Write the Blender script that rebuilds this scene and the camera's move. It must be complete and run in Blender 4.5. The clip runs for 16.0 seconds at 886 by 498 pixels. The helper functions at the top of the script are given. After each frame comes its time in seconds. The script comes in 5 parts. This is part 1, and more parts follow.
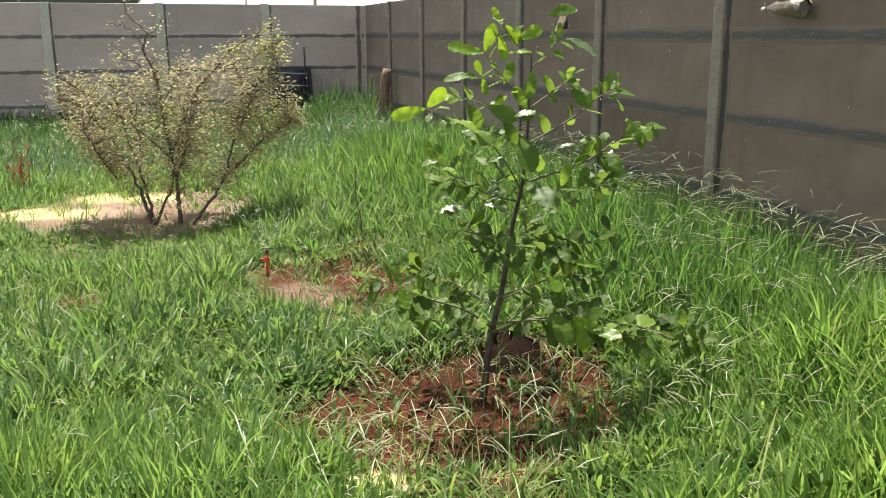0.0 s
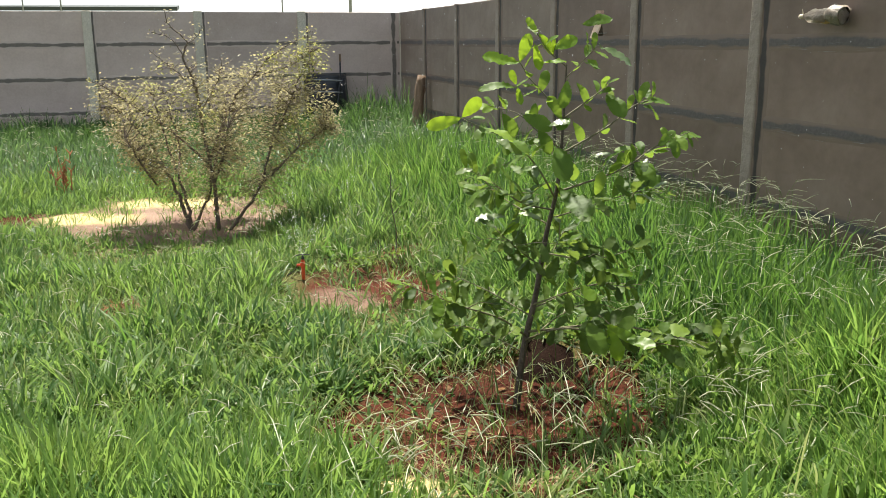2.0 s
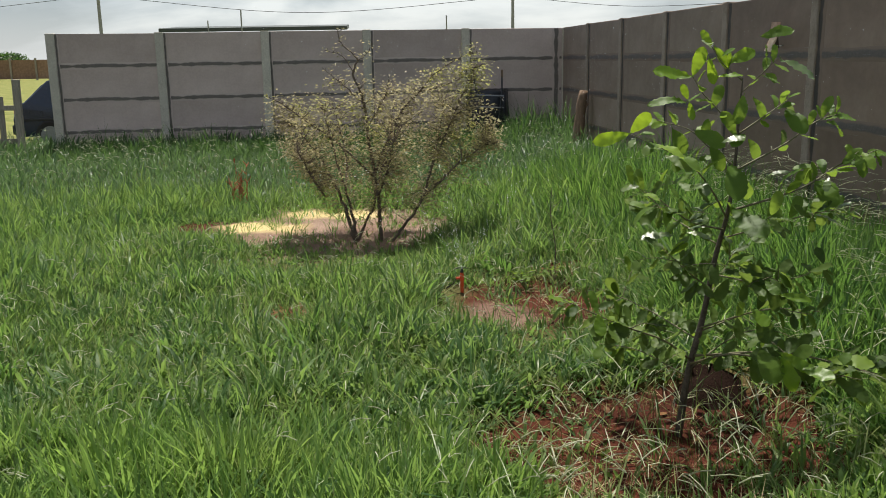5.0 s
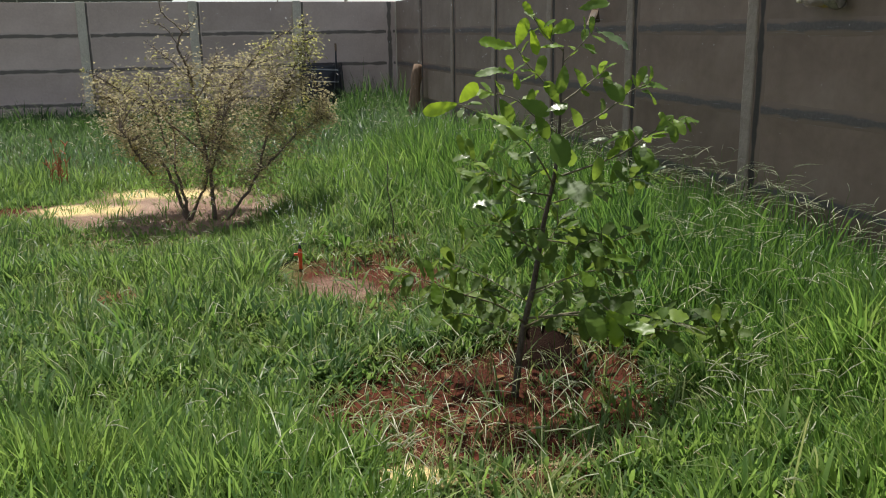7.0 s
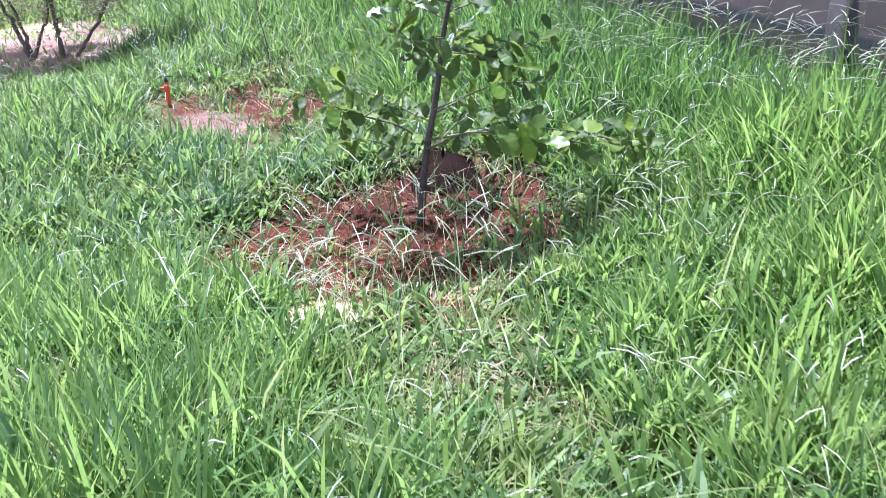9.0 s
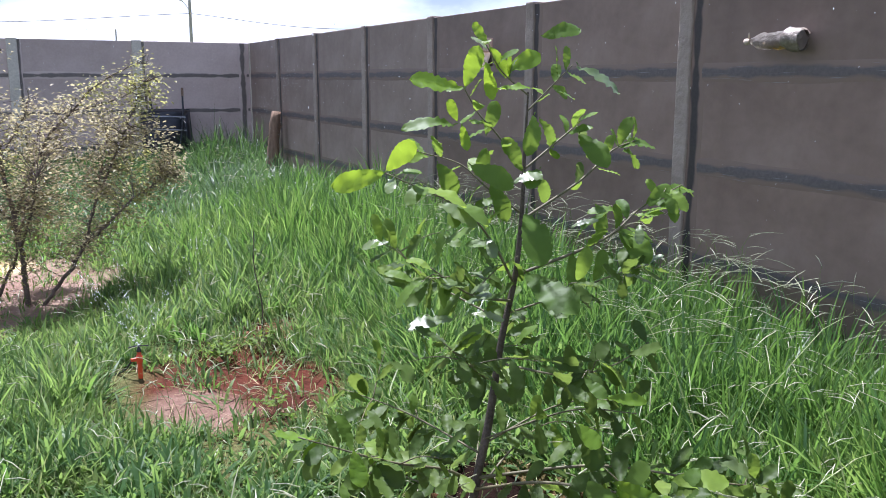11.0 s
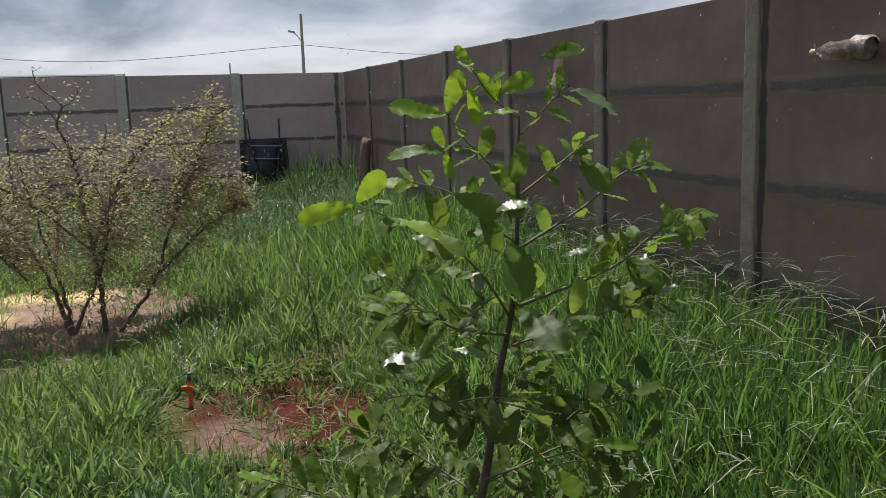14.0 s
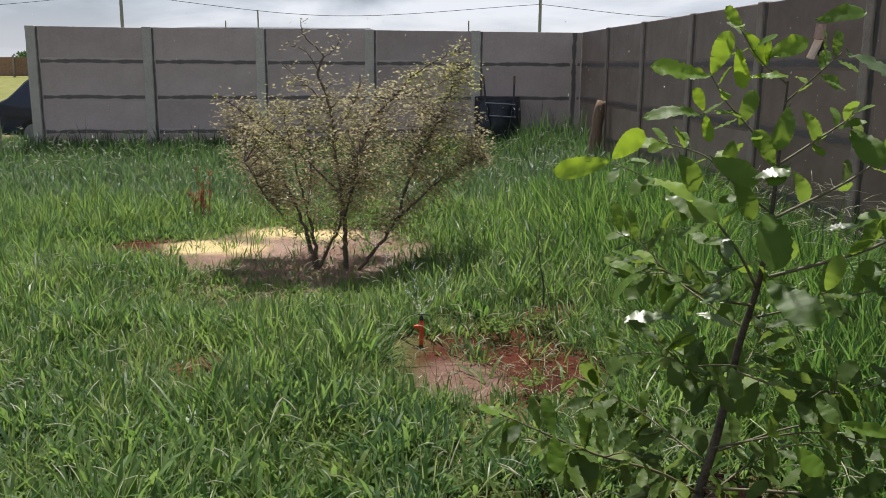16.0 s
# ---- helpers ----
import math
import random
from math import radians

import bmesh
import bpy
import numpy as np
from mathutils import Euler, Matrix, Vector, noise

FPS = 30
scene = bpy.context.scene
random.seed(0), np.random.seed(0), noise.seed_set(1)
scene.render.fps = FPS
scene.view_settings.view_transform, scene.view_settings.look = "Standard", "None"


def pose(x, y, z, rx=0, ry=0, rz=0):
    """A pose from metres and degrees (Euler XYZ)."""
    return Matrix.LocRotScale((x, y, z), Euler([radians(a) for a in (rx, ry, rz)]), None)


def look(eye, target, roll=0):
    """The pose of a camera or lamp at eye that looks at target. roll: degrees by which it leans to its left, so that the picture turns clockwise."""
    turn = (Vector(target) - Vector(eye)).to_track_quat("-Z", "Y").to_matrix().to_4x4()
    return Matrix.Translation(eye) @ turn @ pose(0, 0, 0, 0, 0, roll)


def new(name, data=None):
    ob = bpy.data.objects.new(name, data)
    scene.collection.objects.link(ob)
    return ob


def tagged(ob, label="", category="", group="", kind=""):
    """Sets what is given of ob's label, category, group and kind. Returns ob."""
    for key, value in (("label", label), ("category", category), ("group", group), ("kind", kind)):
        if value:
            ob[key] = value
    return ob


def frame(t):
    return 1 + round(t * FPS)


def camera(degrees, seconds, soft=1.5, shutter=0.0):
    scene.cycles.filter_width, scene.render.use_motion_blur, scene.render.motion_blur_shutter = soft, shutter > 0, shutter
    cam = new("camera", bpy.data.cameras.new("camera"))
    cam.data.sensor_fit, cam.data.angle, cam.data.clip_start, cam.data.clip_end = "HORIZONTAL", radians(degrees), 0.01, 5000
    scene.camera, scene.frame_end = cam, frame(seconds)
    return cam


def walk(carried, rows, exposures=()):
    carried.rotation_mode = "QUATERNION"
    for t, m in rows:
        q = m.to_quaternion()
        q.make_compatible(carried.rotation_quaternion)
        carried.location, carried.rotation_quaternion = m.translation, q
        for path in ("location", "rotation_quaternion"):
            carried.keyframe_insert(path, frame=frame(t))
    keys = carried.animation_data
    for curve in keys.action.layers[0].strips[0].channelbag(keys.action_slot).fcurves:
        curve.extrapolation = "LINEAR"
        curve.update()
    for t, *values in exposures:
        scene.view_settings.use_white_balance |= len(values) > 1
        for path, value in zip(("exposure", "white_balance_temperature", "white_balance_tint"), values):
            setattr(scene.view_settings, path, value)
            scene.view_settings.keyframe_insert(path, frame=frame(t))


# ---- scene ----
cam = camera(53.8, 16.0, soft=0.9, shutter=0.15)
# time, eye, the point looked at, roll
PATH = [
    (0, (1.904, 1.055, 1.667), (2.476, 2.911, 1.191), -0.2),
    (0.5, (1.902, 1.071, 1.665), (2.377, 2.954, 1.188), -0.59),
    (1, (1.895, 1.024, 1.69), (2.36, 2.912, 1.221), -0.53),
    (1.5, (1.894, 1.041, 1.678), (2.384, 2.924, 1.215), -0.17),
    (2, (1.89, 1.026, 1.687), (2.39, 2.906, 1.223), -0.4),
    (2.5, (1.9, 1.021, 1.692), (2.375, 2.909, 1.237), -0.89),
    (3, (1.878, 1.043, 1.678), (2.262, 2.956, 1.243), -1.24),
    (3.5, (1.859, 1.03, 1.681), (2.076, 2.971, 1.247), -1.67),
    (3.7, (1.827, 1.041, 1.684), (1.981, 2.987, 1.251), -1.71),
    (4.2, (1.836, 1.034, 1.684), (1.929, 2.983, 1.255), -1.55),
    (4.75, (1.853, 1.042, 1.685), (1.975, 2.990, 1.258), -1.2),
    (5.3, (1.873, 1.05, 1.687), (2.07, 2.993, 1.262), -0.85),
    (5.8, (1.889, 1.055, 1.688), (2.172, 2.989, 1.266), -0.6),
    (6, (1.894, 1.057, 1.689), (2.22, 2.985, 1.268), -0.53),
    (6.5, (1.893, 1.053, 1.669), (2.33, 2.96, 1.251), -0.75),
    (7, (1.894, 1.043, 1.668), (2.398, 2.917, 1.182), -0.79),
    (7.5, (1.913, 1.052, 1.605), (2.458, 2.851, 0.923), -1),
    (8, (1.886, 1.102, 1.55), (2.5, 2.803, 0.696), -0.5),
    (8.5, (1.826, 1.131, 1.535), (2.542, 2.775, 0.65), -0.4),
    (9, (1.865, 1.334, 1.517), (2.589, 2.998, 0.677), -1.4),
    (9.5, (1.954, 1.722, 1.565), (2.595, 3.49, 0.884), -0.7),
    (9.8, (1.957, 1.812, 1.625), (2.632, 3.6, 1.034), 0.8),
    (10, (1.986, 1.987, 1.627), (2.734, 3.768, 1.11), 0.99),
    (10.2, (1.926, 2.09, 1.626), (2.766, 3.848, 1.177), 0.8),
    (10.7, (1.985, 2.298, 1.624), (2.846, 4.06, 1.232), 0.43),
    (11.25, (2.156, 2.395, 1.618), (2.914, 4.206, 1.235), -0.49),
    (11.8, (2.335, 2.403, 1.613), (2.952, 4.264, 1.217), -1.4),
    (12.3, (2.415, 2.375, 1.615), (2.958, 4.258, 1.217), -1.75),
    (12.5, (2.403, 2.364, 1.624), (2.935, 4.253, 1.239), -1.59),
    (13, (2.42, 2.344, 1.619), (2.99, 4.229, 1.271), -1.12),
    (13.5, (2.478, 2.346, 1.629), (3.068, 4.226, 1.291), -1.6),
    (14, (2.458, 2.333, 1.626), (3.045, 4.216, 1.295), -1.87),
    (14.5, (2.422, 2.346, 1.614), (2.94, 4.248, 1.28), -1.21),
    (15, (2.399, 2.344, 1.605), (2.736, 4.278, 1.224), -0.82),
    (15.5, (2.362, 2.308, 1.594), (2.539, 4.26, 1.197), -0.16),
    (16, (2.358, 2.275, 1.613), (2.456, 4.23, 1.204), 0.41),
]
walk(cam, [(t, look(eye, target, roll)) for t, eye, target, roll in PATH],
     [(0.0, 1.3, 6700, 6), (2.4, 1.2, 6700, 6), (3.5, 0.52, 6600, 7), (6.0, 0.52, 6550, 8), (7.0, 0.54, 6450, 10), (7.25, 0.85, 6350, 10), (7.5, 1.25, 6100, 10), (8.0, 1.45, 5400, 17), (8.4, 1.78, 5150, 29), (9.0, 1.97, 5070, 32),
      (9.6, 2.1, 5000, 37), (10.2, 2.08, 5000, 38), (11.2, 1.1, 5700, 19), (12.4, 0.38, 6250, 15), (14.0, 0.29, 6250, 15), (15.5, 0.33, 6250, 15), (16.0, 0.47, 6250, 15)])

# ---- world, sun ----
SUN_DIR = Vector((0.02, 0.37, 0.93)).normalized()


def build_world():
    world = bpy.data.worlds.new("sky")
    world.use_nodes = True
    scene.world = world
    tree = world.node_tree
    n, link = tree.nodes, tree.links.new
    n.clear()
    out = n.new("ShaderNodeOutputWorld")
    sky = n.new("ShaderNodeTexSky")
    sky.sky_type, sky.sun_disc = "NISHITA", False
    sky.sun_elevation = math.asin(SUN_DIR.z)
    sky.sun_rotation = math.atan2(SUN_DIR.x, SUN_DIR.y)
    back = n.new("ShaderNodeBackground")
    back.inputs["Strength"].default_value = 0.1
    link(sky.outputs[0], back.inputs["Color"])
    # a broken cloud deck, laid on a plane overhead
    co = n.new("ShaderNodeTexCoord")
    sep = n.new("ShaderNodeSeparateXYZ")
    link(co.outputs["Generated"], sep.inputs[0])
    up = n.new("ShaderNodeMath")
    up.operation = "MAXIMUM"
    up.inputs[1].default_value = 0.0
    link(sep.outputs["Z"], up.inputs[0])
    lift = n.new("ShaderNodeMath")
    lift.inputs[1].default_value = 0.42
    link(up.outputs[0], lift.inputs[0])
    flat = n.new("ShaderNodeVectorMath")
    flat.operation = "DIVIDE"
    link(co.outputs["Generated"], flat.inputs[0])
    spread = n.new("ShaderNodeCombineXYZ")
    for k in range(3):
        link(lift.outputs[0], spread.inputs[k])
    link(spread.outputs[0], flat.inputs[1])
    big = n.new("ShaderNodeTexNoise")
    big.inputs["Scale"].default_value, big.inputs["Detail"].default_value = 1.5, 8.0
    big.inputs["Roughness"].default_value, big.inputs["Distortion"].default_value = 0.55, 0.4
    shift = n.new("ShaderNodeMapping")
    shift.inputs["Location"].default_value = (3.1, 0.6, 0.0)
    shift.inputs["Scale"].default_value = (1.15, 1.5, 0.5)
    link(flat.outputs[0], shift.inputs["Vector"])
    link(shift.outputs[0], big.inputs["Vector"])
    ramp = n.new("ShaderNodeValToRGB")
    e = ramp.color_ramp.elements
    e[0].position, e[0].color = 0.41, (0.30, 0.355, 0.43, 1)
    e[1].position, e[1].color = 0.65, (1.15, 1.17, 1.2, 1)
    mid = ramp.color_ramp.elements.new(0.52)
    mid.color = (0.66, 0.72, 0.8, 1)
    link(big.outputs[0], ramp.inputs["Fac"])
    clouds = n.new("ShaderNodeBackground")
    clouds.inputs["Strength"].default_value = 0.53
    haze = n.new("ShaderNodeMapRange")
    haze.inputs["From Min"].default_value, haze.inputs["From Max"].default_value = 0.0, 0.09
    haze.inputs["To Min"].default_value, haze.inputs["To Max"].default_value = 0.6, 0.0
    link(sep.outputs["Z"], haze.inputs["Value"])
    veil = n.new("ShaderNodeMix")
    veil.data_type = "RGBA"
    veil.inputs[7].default_value = (1.2, 1.24, 1.29, 1)
    link(haze.outputs[0], veil.inputs[0])
    link(ramp.outputs["Color"], veil.inputs[6])
    link(veil.outputs[2], clouds.inputs["Color"])
    mix = n.new("ShaderNodeMixShader")
    mix.inputs[0].default_value = 0.8
    link(back.outputs[0], mix.inputs[1])
    link(clouds.outputs[0], mix.inputs[2])
    link(mix.outputs[0], out.inputs["Surface"])


build_world()
sun = new("sun", bpy.data.lights.new("sun", "SUN"))
sun.data.energy, sun.data.angle, sun.data.color = 5.0, radians(2.2), (1.0, 0.95, 0.86)
sun.matrix_world = look(SUN_DIR * 40, (0, 0, 0))


# ---- materials ----
def material(name):
    m = bpy.data.materials.new(name)
    m.use_nodes = True
    return m, m.node_tree.nodes, m.node_tree.links.new, m.node_tree.nodes["Principled BSDF"]


def noise_node(n, link, scale, detail=5.0, rough=0.55, source=None, stretch=None):
    tex = n.new("ShaderNodeTexNoise")
    tex.inputs["Scale"].default_value, tex.inputs["Detail"].default_value = scale, detail
    tex.inputs["Roughness"].default_value = rough
    co = source
    if co is None:
        co = n.new("ShaderNodeTexCoord").outputs["Object"]
    if stretch:
        mp = n.new("ShaderNodeMapping")
        mp.inputs["Scale"].default_value = stretch
        link(co, mp.inputs["Vector"])
        co = mp.outputs[0]
    link(co, tex.inputs["Vector"])
    return tex.outputs[0]


def ramp_node(n, link, fac, stops):
    r = n.new("ShaderNodeValToRGB")
    e = r.color_ramp.elements
    e[0].position, e[0].color = stops[0][0], (*stops[0][1], 1)
    e[1].position, e[1].color = stops[-1][0], (*stops[-1][1], 1)
    for p, c in stops[1:-1]:
        e.new(p).color = (*c, 1)
    link(fac, r.inputs["Fac"])
    return r.outputs["Color"]


def mix_node(n, link, fac, a, b, blend="MIX"):
    m = n.new("ShaderNodeMix")
    m.data_type, m.blend_type = "RGBA", blend
    for k, v in ((0, fac), (6, a), (7, b)):
        if isinstance(v, (int, float)):
            m.inputs[k].default_value = v
        elif isinstance(v, tuple):
            m.inputs[k].default_value = (*v, 1)
        else:
            link(v, m.inputs[k])
    return m.outputs[2]


def bump_node(n, link, height, strength, dist, target):
    b = n.new("ShaderNodeBump")
    b.inputs["Strength"].default_value, b.inputs["Distance"].default_value = strength, dist
    link(height, b.inputs["Height"])
    link(b.outputs[0], target.inputs["Normal"])


def rough_surface(name, stops, scale=6.0, fine=60.0, rough=0.85, bump=0.4, dist=0.01, stretch=None, vary=0.0, spec=0.3, metal=0.0, speck=0.35):
    """Two scales of noise over a colour ramp, fine relief, and some change from piece to piece."""
    m, n, link, p = material(name)
    big = noise_node(n, link, scale, stretch=stretch)
    small = noise_node(n, link, fine, 3.0, stretch=stretch)
    base = ramp_node(n, link, big, stops)
    col = mix_node(n, link, speck, base, ramp_node(n, link, small, [(0.3, tuple(c * 0.55 for c in stops[0][1])), (0.7, tuple(min(1, c * 1.35) for c in stops[-1][1]))]))
    if vary:
        info = n.new("ShaderNodeObjectInfo")
        tone = ramp_node(n, link, info.outputs["Random"], [(0.0, (1 - vary,) * 3), (1.0, (1 + vary,) * 3)])
        col = mix_node(n, link, 1.0, col, tone, "MULTIPLY")
    link(col, p.inputs["Base Color"])
    p.inputs["Roughness"].default_value, p.inputs["Metallic"].default_value = rough, metal
    p.inputs["Specular IOR Level"].default_value = spec
    bump_node(n, link, small, bump, dist, p)
    return m


def foliage(name, dark, light, thin, rough=0.4, share=0.4, island=True, spec=0.5, grain=40.0, drift=None):
    """Leaf or blade: gloss over a diffuse face, with light let through from behind."""
    m, n, link, p = material(name)
    if island:
        chance = n.new("ShaderNodeNewGeometry").outputs["Random Per Island"]
    else:
        chance = n.new("ShaderNodeObjectInfo").outputs["Random"]
    tone = ramp_node(n, link, chance, [(0.0, dark), (0.35, tuple(0.45 * a + 0.55 * b for a, b in zip(dark, light))), (0.8, light), (1.0, tuple(0.5 * (a + b) for a, b in zip(light, thin)))])
    if drift:
        wide = noise_node(n, link, 0.9, 3.0, 0.6)
        tone = mix_node(n, link, ramp_node(n, link, wide, [(0.42, (0.0,) * 3), (0.62, (0.75,) * 3)]), tone, drift[0])
        local = noise_node(n, link, 3.7, 3.0, 0.6)
        tone = mix_node(n, link, ramp_node(n, link, local, [(0.5, (0.0,) * 3), (0.68, (0.75,) * 3)]), tone, drift[1])
    veins = noise_node(n, link, grain, 4.0)
    col = mix_node(n, link, ramp_node(n, link, veins, [(0.35, (0.0,) * 3), (0.75, (0.35,) * 3)]), tone, tuple(0.6 * c for c in dark))
    link(col, p.inputs["Base Color"])
    p.inputs["Roughness"].default_value = rough
    p.inputs["Specular IOR Level"].default_value = spec
    back = n.new("ShaderNodeBsdfTranslucent")
    through_col = mix_node(n, link, 0.5, col, thin)
    link(through_col, back.inputs["Color"])
    mix = n.new("ShaderNodeMixShader")
    mix.inputs[0].default_value = share
    link(p.outputs[0], mix.inputs[1])
    link(back.outputs[0], mix.inputs[2])
    link(mix.outputs[0], n["Material Output"].inputs["Surface"])
    return m


def plain(name, colour, rough=0.5, metal=0.0, fine=80.0, spec=0.5):
    dark = tuple(0.75 * c for c in colour)
    return rough_surface(name, [(0.3, dark), (0.7, colour)], 9.0, fine, rough, 0.15, 0.002, spec=spec, metal=metal)


CONCRETE = rough_surface("concrete_panel", [(0.3, (0.405, 0.318, 0.286)), (0.5, (0.49, 0.392, 0.358)), (0.7, (0.562, 0.456, 0.424))], 1.3, 30.0, 0.8, 0.08, 0.003, vary=0.10, speck=0.08)
# right wall's panels: its shade, with damp, is put into a darker colour
SHADED_WET_CONCRETE = rough_surface("shaded_damp_concrete_panel", [(0.3, (0.142, 0.097, 0.074)), (0.5, (0.208, 0.148, 0.116)), (0.7, (0.268, 0.199, 0.162))], 1.4, 24.0, 0.55, 0.1, 0.003, vary=0.14, speck=0.06)
# a lighter tone for the bays next to the corner
FAR_BAY_CONCRETE = rough_surface("far_bay_concrete_panel", [(0.3, (0.2, 0.148, 0.117)), (0.5, (0.275, 0.21, 0.171)), (0.7, (0.34, 0.266, 0.222))], 1.4, 24.0, 0.65, 0.1, 0.003, vary=0.12, speck=0.06)
POST = rough_surface("concrete_post", [(0.3, (0.44, 0.395, 0.335)), (0.7, (0.60, 0.55, 0.48))], 5.0, 70.0, 0.85, 0.5, 0.006, vary=0.08)
# right wall's posts, darkened for shade and damp in the same way
SHADED_WET_POST = rough_surface("shaded_damp_concrete_post", [(0.3, (0.215, 0.168, 0.138)), (0.7, (0.345, 0.285, 0.237))], 3.0, 22.0, 0.7, 0.6, 0.02, vary=0.1, speck=0.12)


def mortar_or_shade(name, wall, core, glint):
    """Dark damp mortar wiped over a joint, and the painted shade beside posts: it thins out unevenly into the panel's
    own colour.
    """
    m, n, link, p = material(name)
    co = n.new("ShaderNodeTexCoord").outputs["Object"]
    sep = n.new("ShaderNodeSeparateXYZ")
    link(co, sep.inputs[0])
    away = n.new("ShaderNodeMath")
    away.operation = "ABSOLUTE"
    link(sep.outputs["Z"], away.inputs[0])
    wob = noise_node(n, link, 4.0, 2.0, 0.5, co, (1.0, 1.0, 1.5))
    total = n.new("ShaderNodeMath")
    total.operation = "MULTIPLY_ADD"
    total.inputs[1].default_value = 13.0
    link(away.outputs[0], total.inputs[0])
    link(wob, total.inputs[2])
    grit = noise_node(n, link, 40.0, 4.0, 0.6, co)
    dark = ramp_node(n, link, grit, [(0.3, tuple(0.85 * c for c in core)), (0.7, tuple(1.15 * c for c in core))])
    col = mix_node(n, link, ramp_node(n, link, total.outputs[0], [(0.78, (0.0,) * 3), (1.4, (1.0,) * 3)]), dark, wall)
    # pale lines paint the glints along the wet joint
    if glint:
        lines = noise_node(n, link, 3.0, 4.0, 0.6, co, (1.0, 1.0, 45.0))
        col = mix_node(n, link, ramp_node(n, link, lines, [(0.62, (0.0,) * 3), (0.72, (glint,) * 3)]), col, (0.34, 0.37, 0.40))
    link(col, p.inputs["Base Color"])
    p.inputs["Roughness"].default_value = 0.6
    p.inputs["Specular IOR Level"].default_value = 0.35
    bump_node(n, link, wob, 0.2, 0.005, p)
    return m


MORTAR = mortar_or_shade("damp_mortar", (0.505, 0.408, 0.372), (0.155, 0.132, 0.12), 0.0)
SHADED_WET_MORTAR = mortar_or_shade("shaded_wet_mortar", (0.202, 0.144, 0.113), (0.117, 0.1, 0.097), 0.7)
# shade beside the posts, with a damp stain, put into the colour
POST_SHADE = mortar_or_shade("shade_and_damp_beside_post", (0.202, 0.144, 0.113), (0.05, 0.042, 0.039), 0.0)
GRASS = foliage("grass_blade", (0.028, 0.076, 0.019), (0.14, 0.234, 0.062), (0.335, 0.495, 0.108), 0.5, 0.5, spec=0.36, drift=((0.043, 0.113, 0.038), (0.215, 0.27, 0.066)))
LUSH = foliage("lush_grass_blade", (0.062, 0.14, 0.022), (0.19, 0.312, 0.068), (0.38, 0.555, 0.115), 0.52, 0.52, spec=0.34, drift=((0.105, 0.2, 0.06), (0.27, 0.345, 0.09)))
MUTED = foliage("fine_grass_blade", (0.09, 0.14, 0.045), (0.25, 0.30, 0.11), (0.48, 0.54, 0.19), 0.42, 0.42, spec=0.45, drift=((0.13, 0.21, 0.075), (0.34, 0.32, 0.13)))
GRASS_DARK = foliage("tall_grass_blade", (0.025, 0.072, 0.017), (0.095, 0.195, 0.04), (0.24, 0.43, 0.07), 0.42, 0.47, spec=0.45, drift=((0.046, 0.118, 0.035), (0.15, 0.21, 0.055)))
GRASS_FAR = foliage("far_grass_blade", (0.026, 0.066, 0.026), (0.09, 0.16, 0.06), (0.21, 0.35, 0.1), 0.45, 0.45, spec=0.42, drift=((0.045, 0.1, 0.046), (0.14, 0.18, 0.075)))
# darker copy of the grass, with shade put into its colour
GRASS_SHADE = foliage("shaded_grass_blade", (0.016, 0.048, 0.014), (0.05, 0.105, 0.03), (0.15, 0.28, 0.055), 0.4, 0.36, spec=0.5)
DEAD = rough_surface("dead_stalk", [(0.3, (0.22, 0.07, 0.035)), (0.7, (0.42, 0.16, 0.08))], 12.0, 120.0, 0.9, 0.5, 0.004)
STRAW = foliage("dry_straw", (0.2, 0.13, 0.06), (0.37, 0.28, 0.145), (0.44, 0.35, 0.18), 0.6, 0.2)
SEED = foliage("seed_head", (0.35, 0.36, 0.22), (0.57, 0.575, 0.42), (0.66, 0.66, 0.5), 0.55, 0.35, spec=0.2)
STALK = foliage("pale_grass_stalk", (0.2, 0.25, 0.1), (0.42, 0.46, 0.24), (0.55, 0.6, 0.3), 0.5, 0.4, spec=0.3)
LEAF = foliage("mature_leaf", (0.045, 0.082, 0.018), (0.095, 0.15, 0.032), (0.27, 0.37, 0.06), 0.5, 0.44, island=False, spec=0.2)
MIDDLE = foliage("full_leaf", (0.07, 0.135, 0.02), (0.13, 0.21, 0.035), (0.33, 0.46, 0.055), 0.48, 0.48, island=False, spec=0.22)
SHEEN = foliage("wet_leaf", (0.08, 0.13, 0.04), (0.15, 0.2, 0.07), (0.34, 0.44, 0.1), 0.38, 0.35, island=False, spec=0.8)
YOUNG = foliage("young_leaf", (0.12, 0.22, 0.018), (0.17, 0.29, 0.026), (0.45, 0.6, 0.04), 0.4, 0.55, island=False, spec=0.4)
SHRUB_LEAF = foliage("shrub_leaf", (0.22, 0.186, 0.1), (0.385, 0.334, 0.188), (0.58, 0.515, 0.285), 0.48, 0.56, spec=0.32)
SHRUB_YOUNG = foliage("shrub_young_leaf", (0.21, 0.205, 0.07), (0.36, 0.35, 0.122), (0.58, 0.565, 0.19), 0.48, 0.54, spec=0.32)
STEM = rough_surface("brown_bark", [(0.3, (0.085, 0.062, 0.048)), (0.7, (0.17, 0.13, 0.105))], 20.0, 120.0, 0.85, 0.6, 0.004)
BARK = rough_surface("dark_bark", [(0.3, (0.045, 0.034, 0.027)), (0.7, (0.12, 0.094, 0.075))], 24.0, 120.0, 0.75, 0.7, 0.006)
TWIG = rough_surface("green_twig", [(0.3, (0.09, 0.085, 0.045)), (0.7, (0.18, 0.155, 0.09))], 30.0, 160.0, 0.6, 0.4, 0.003)
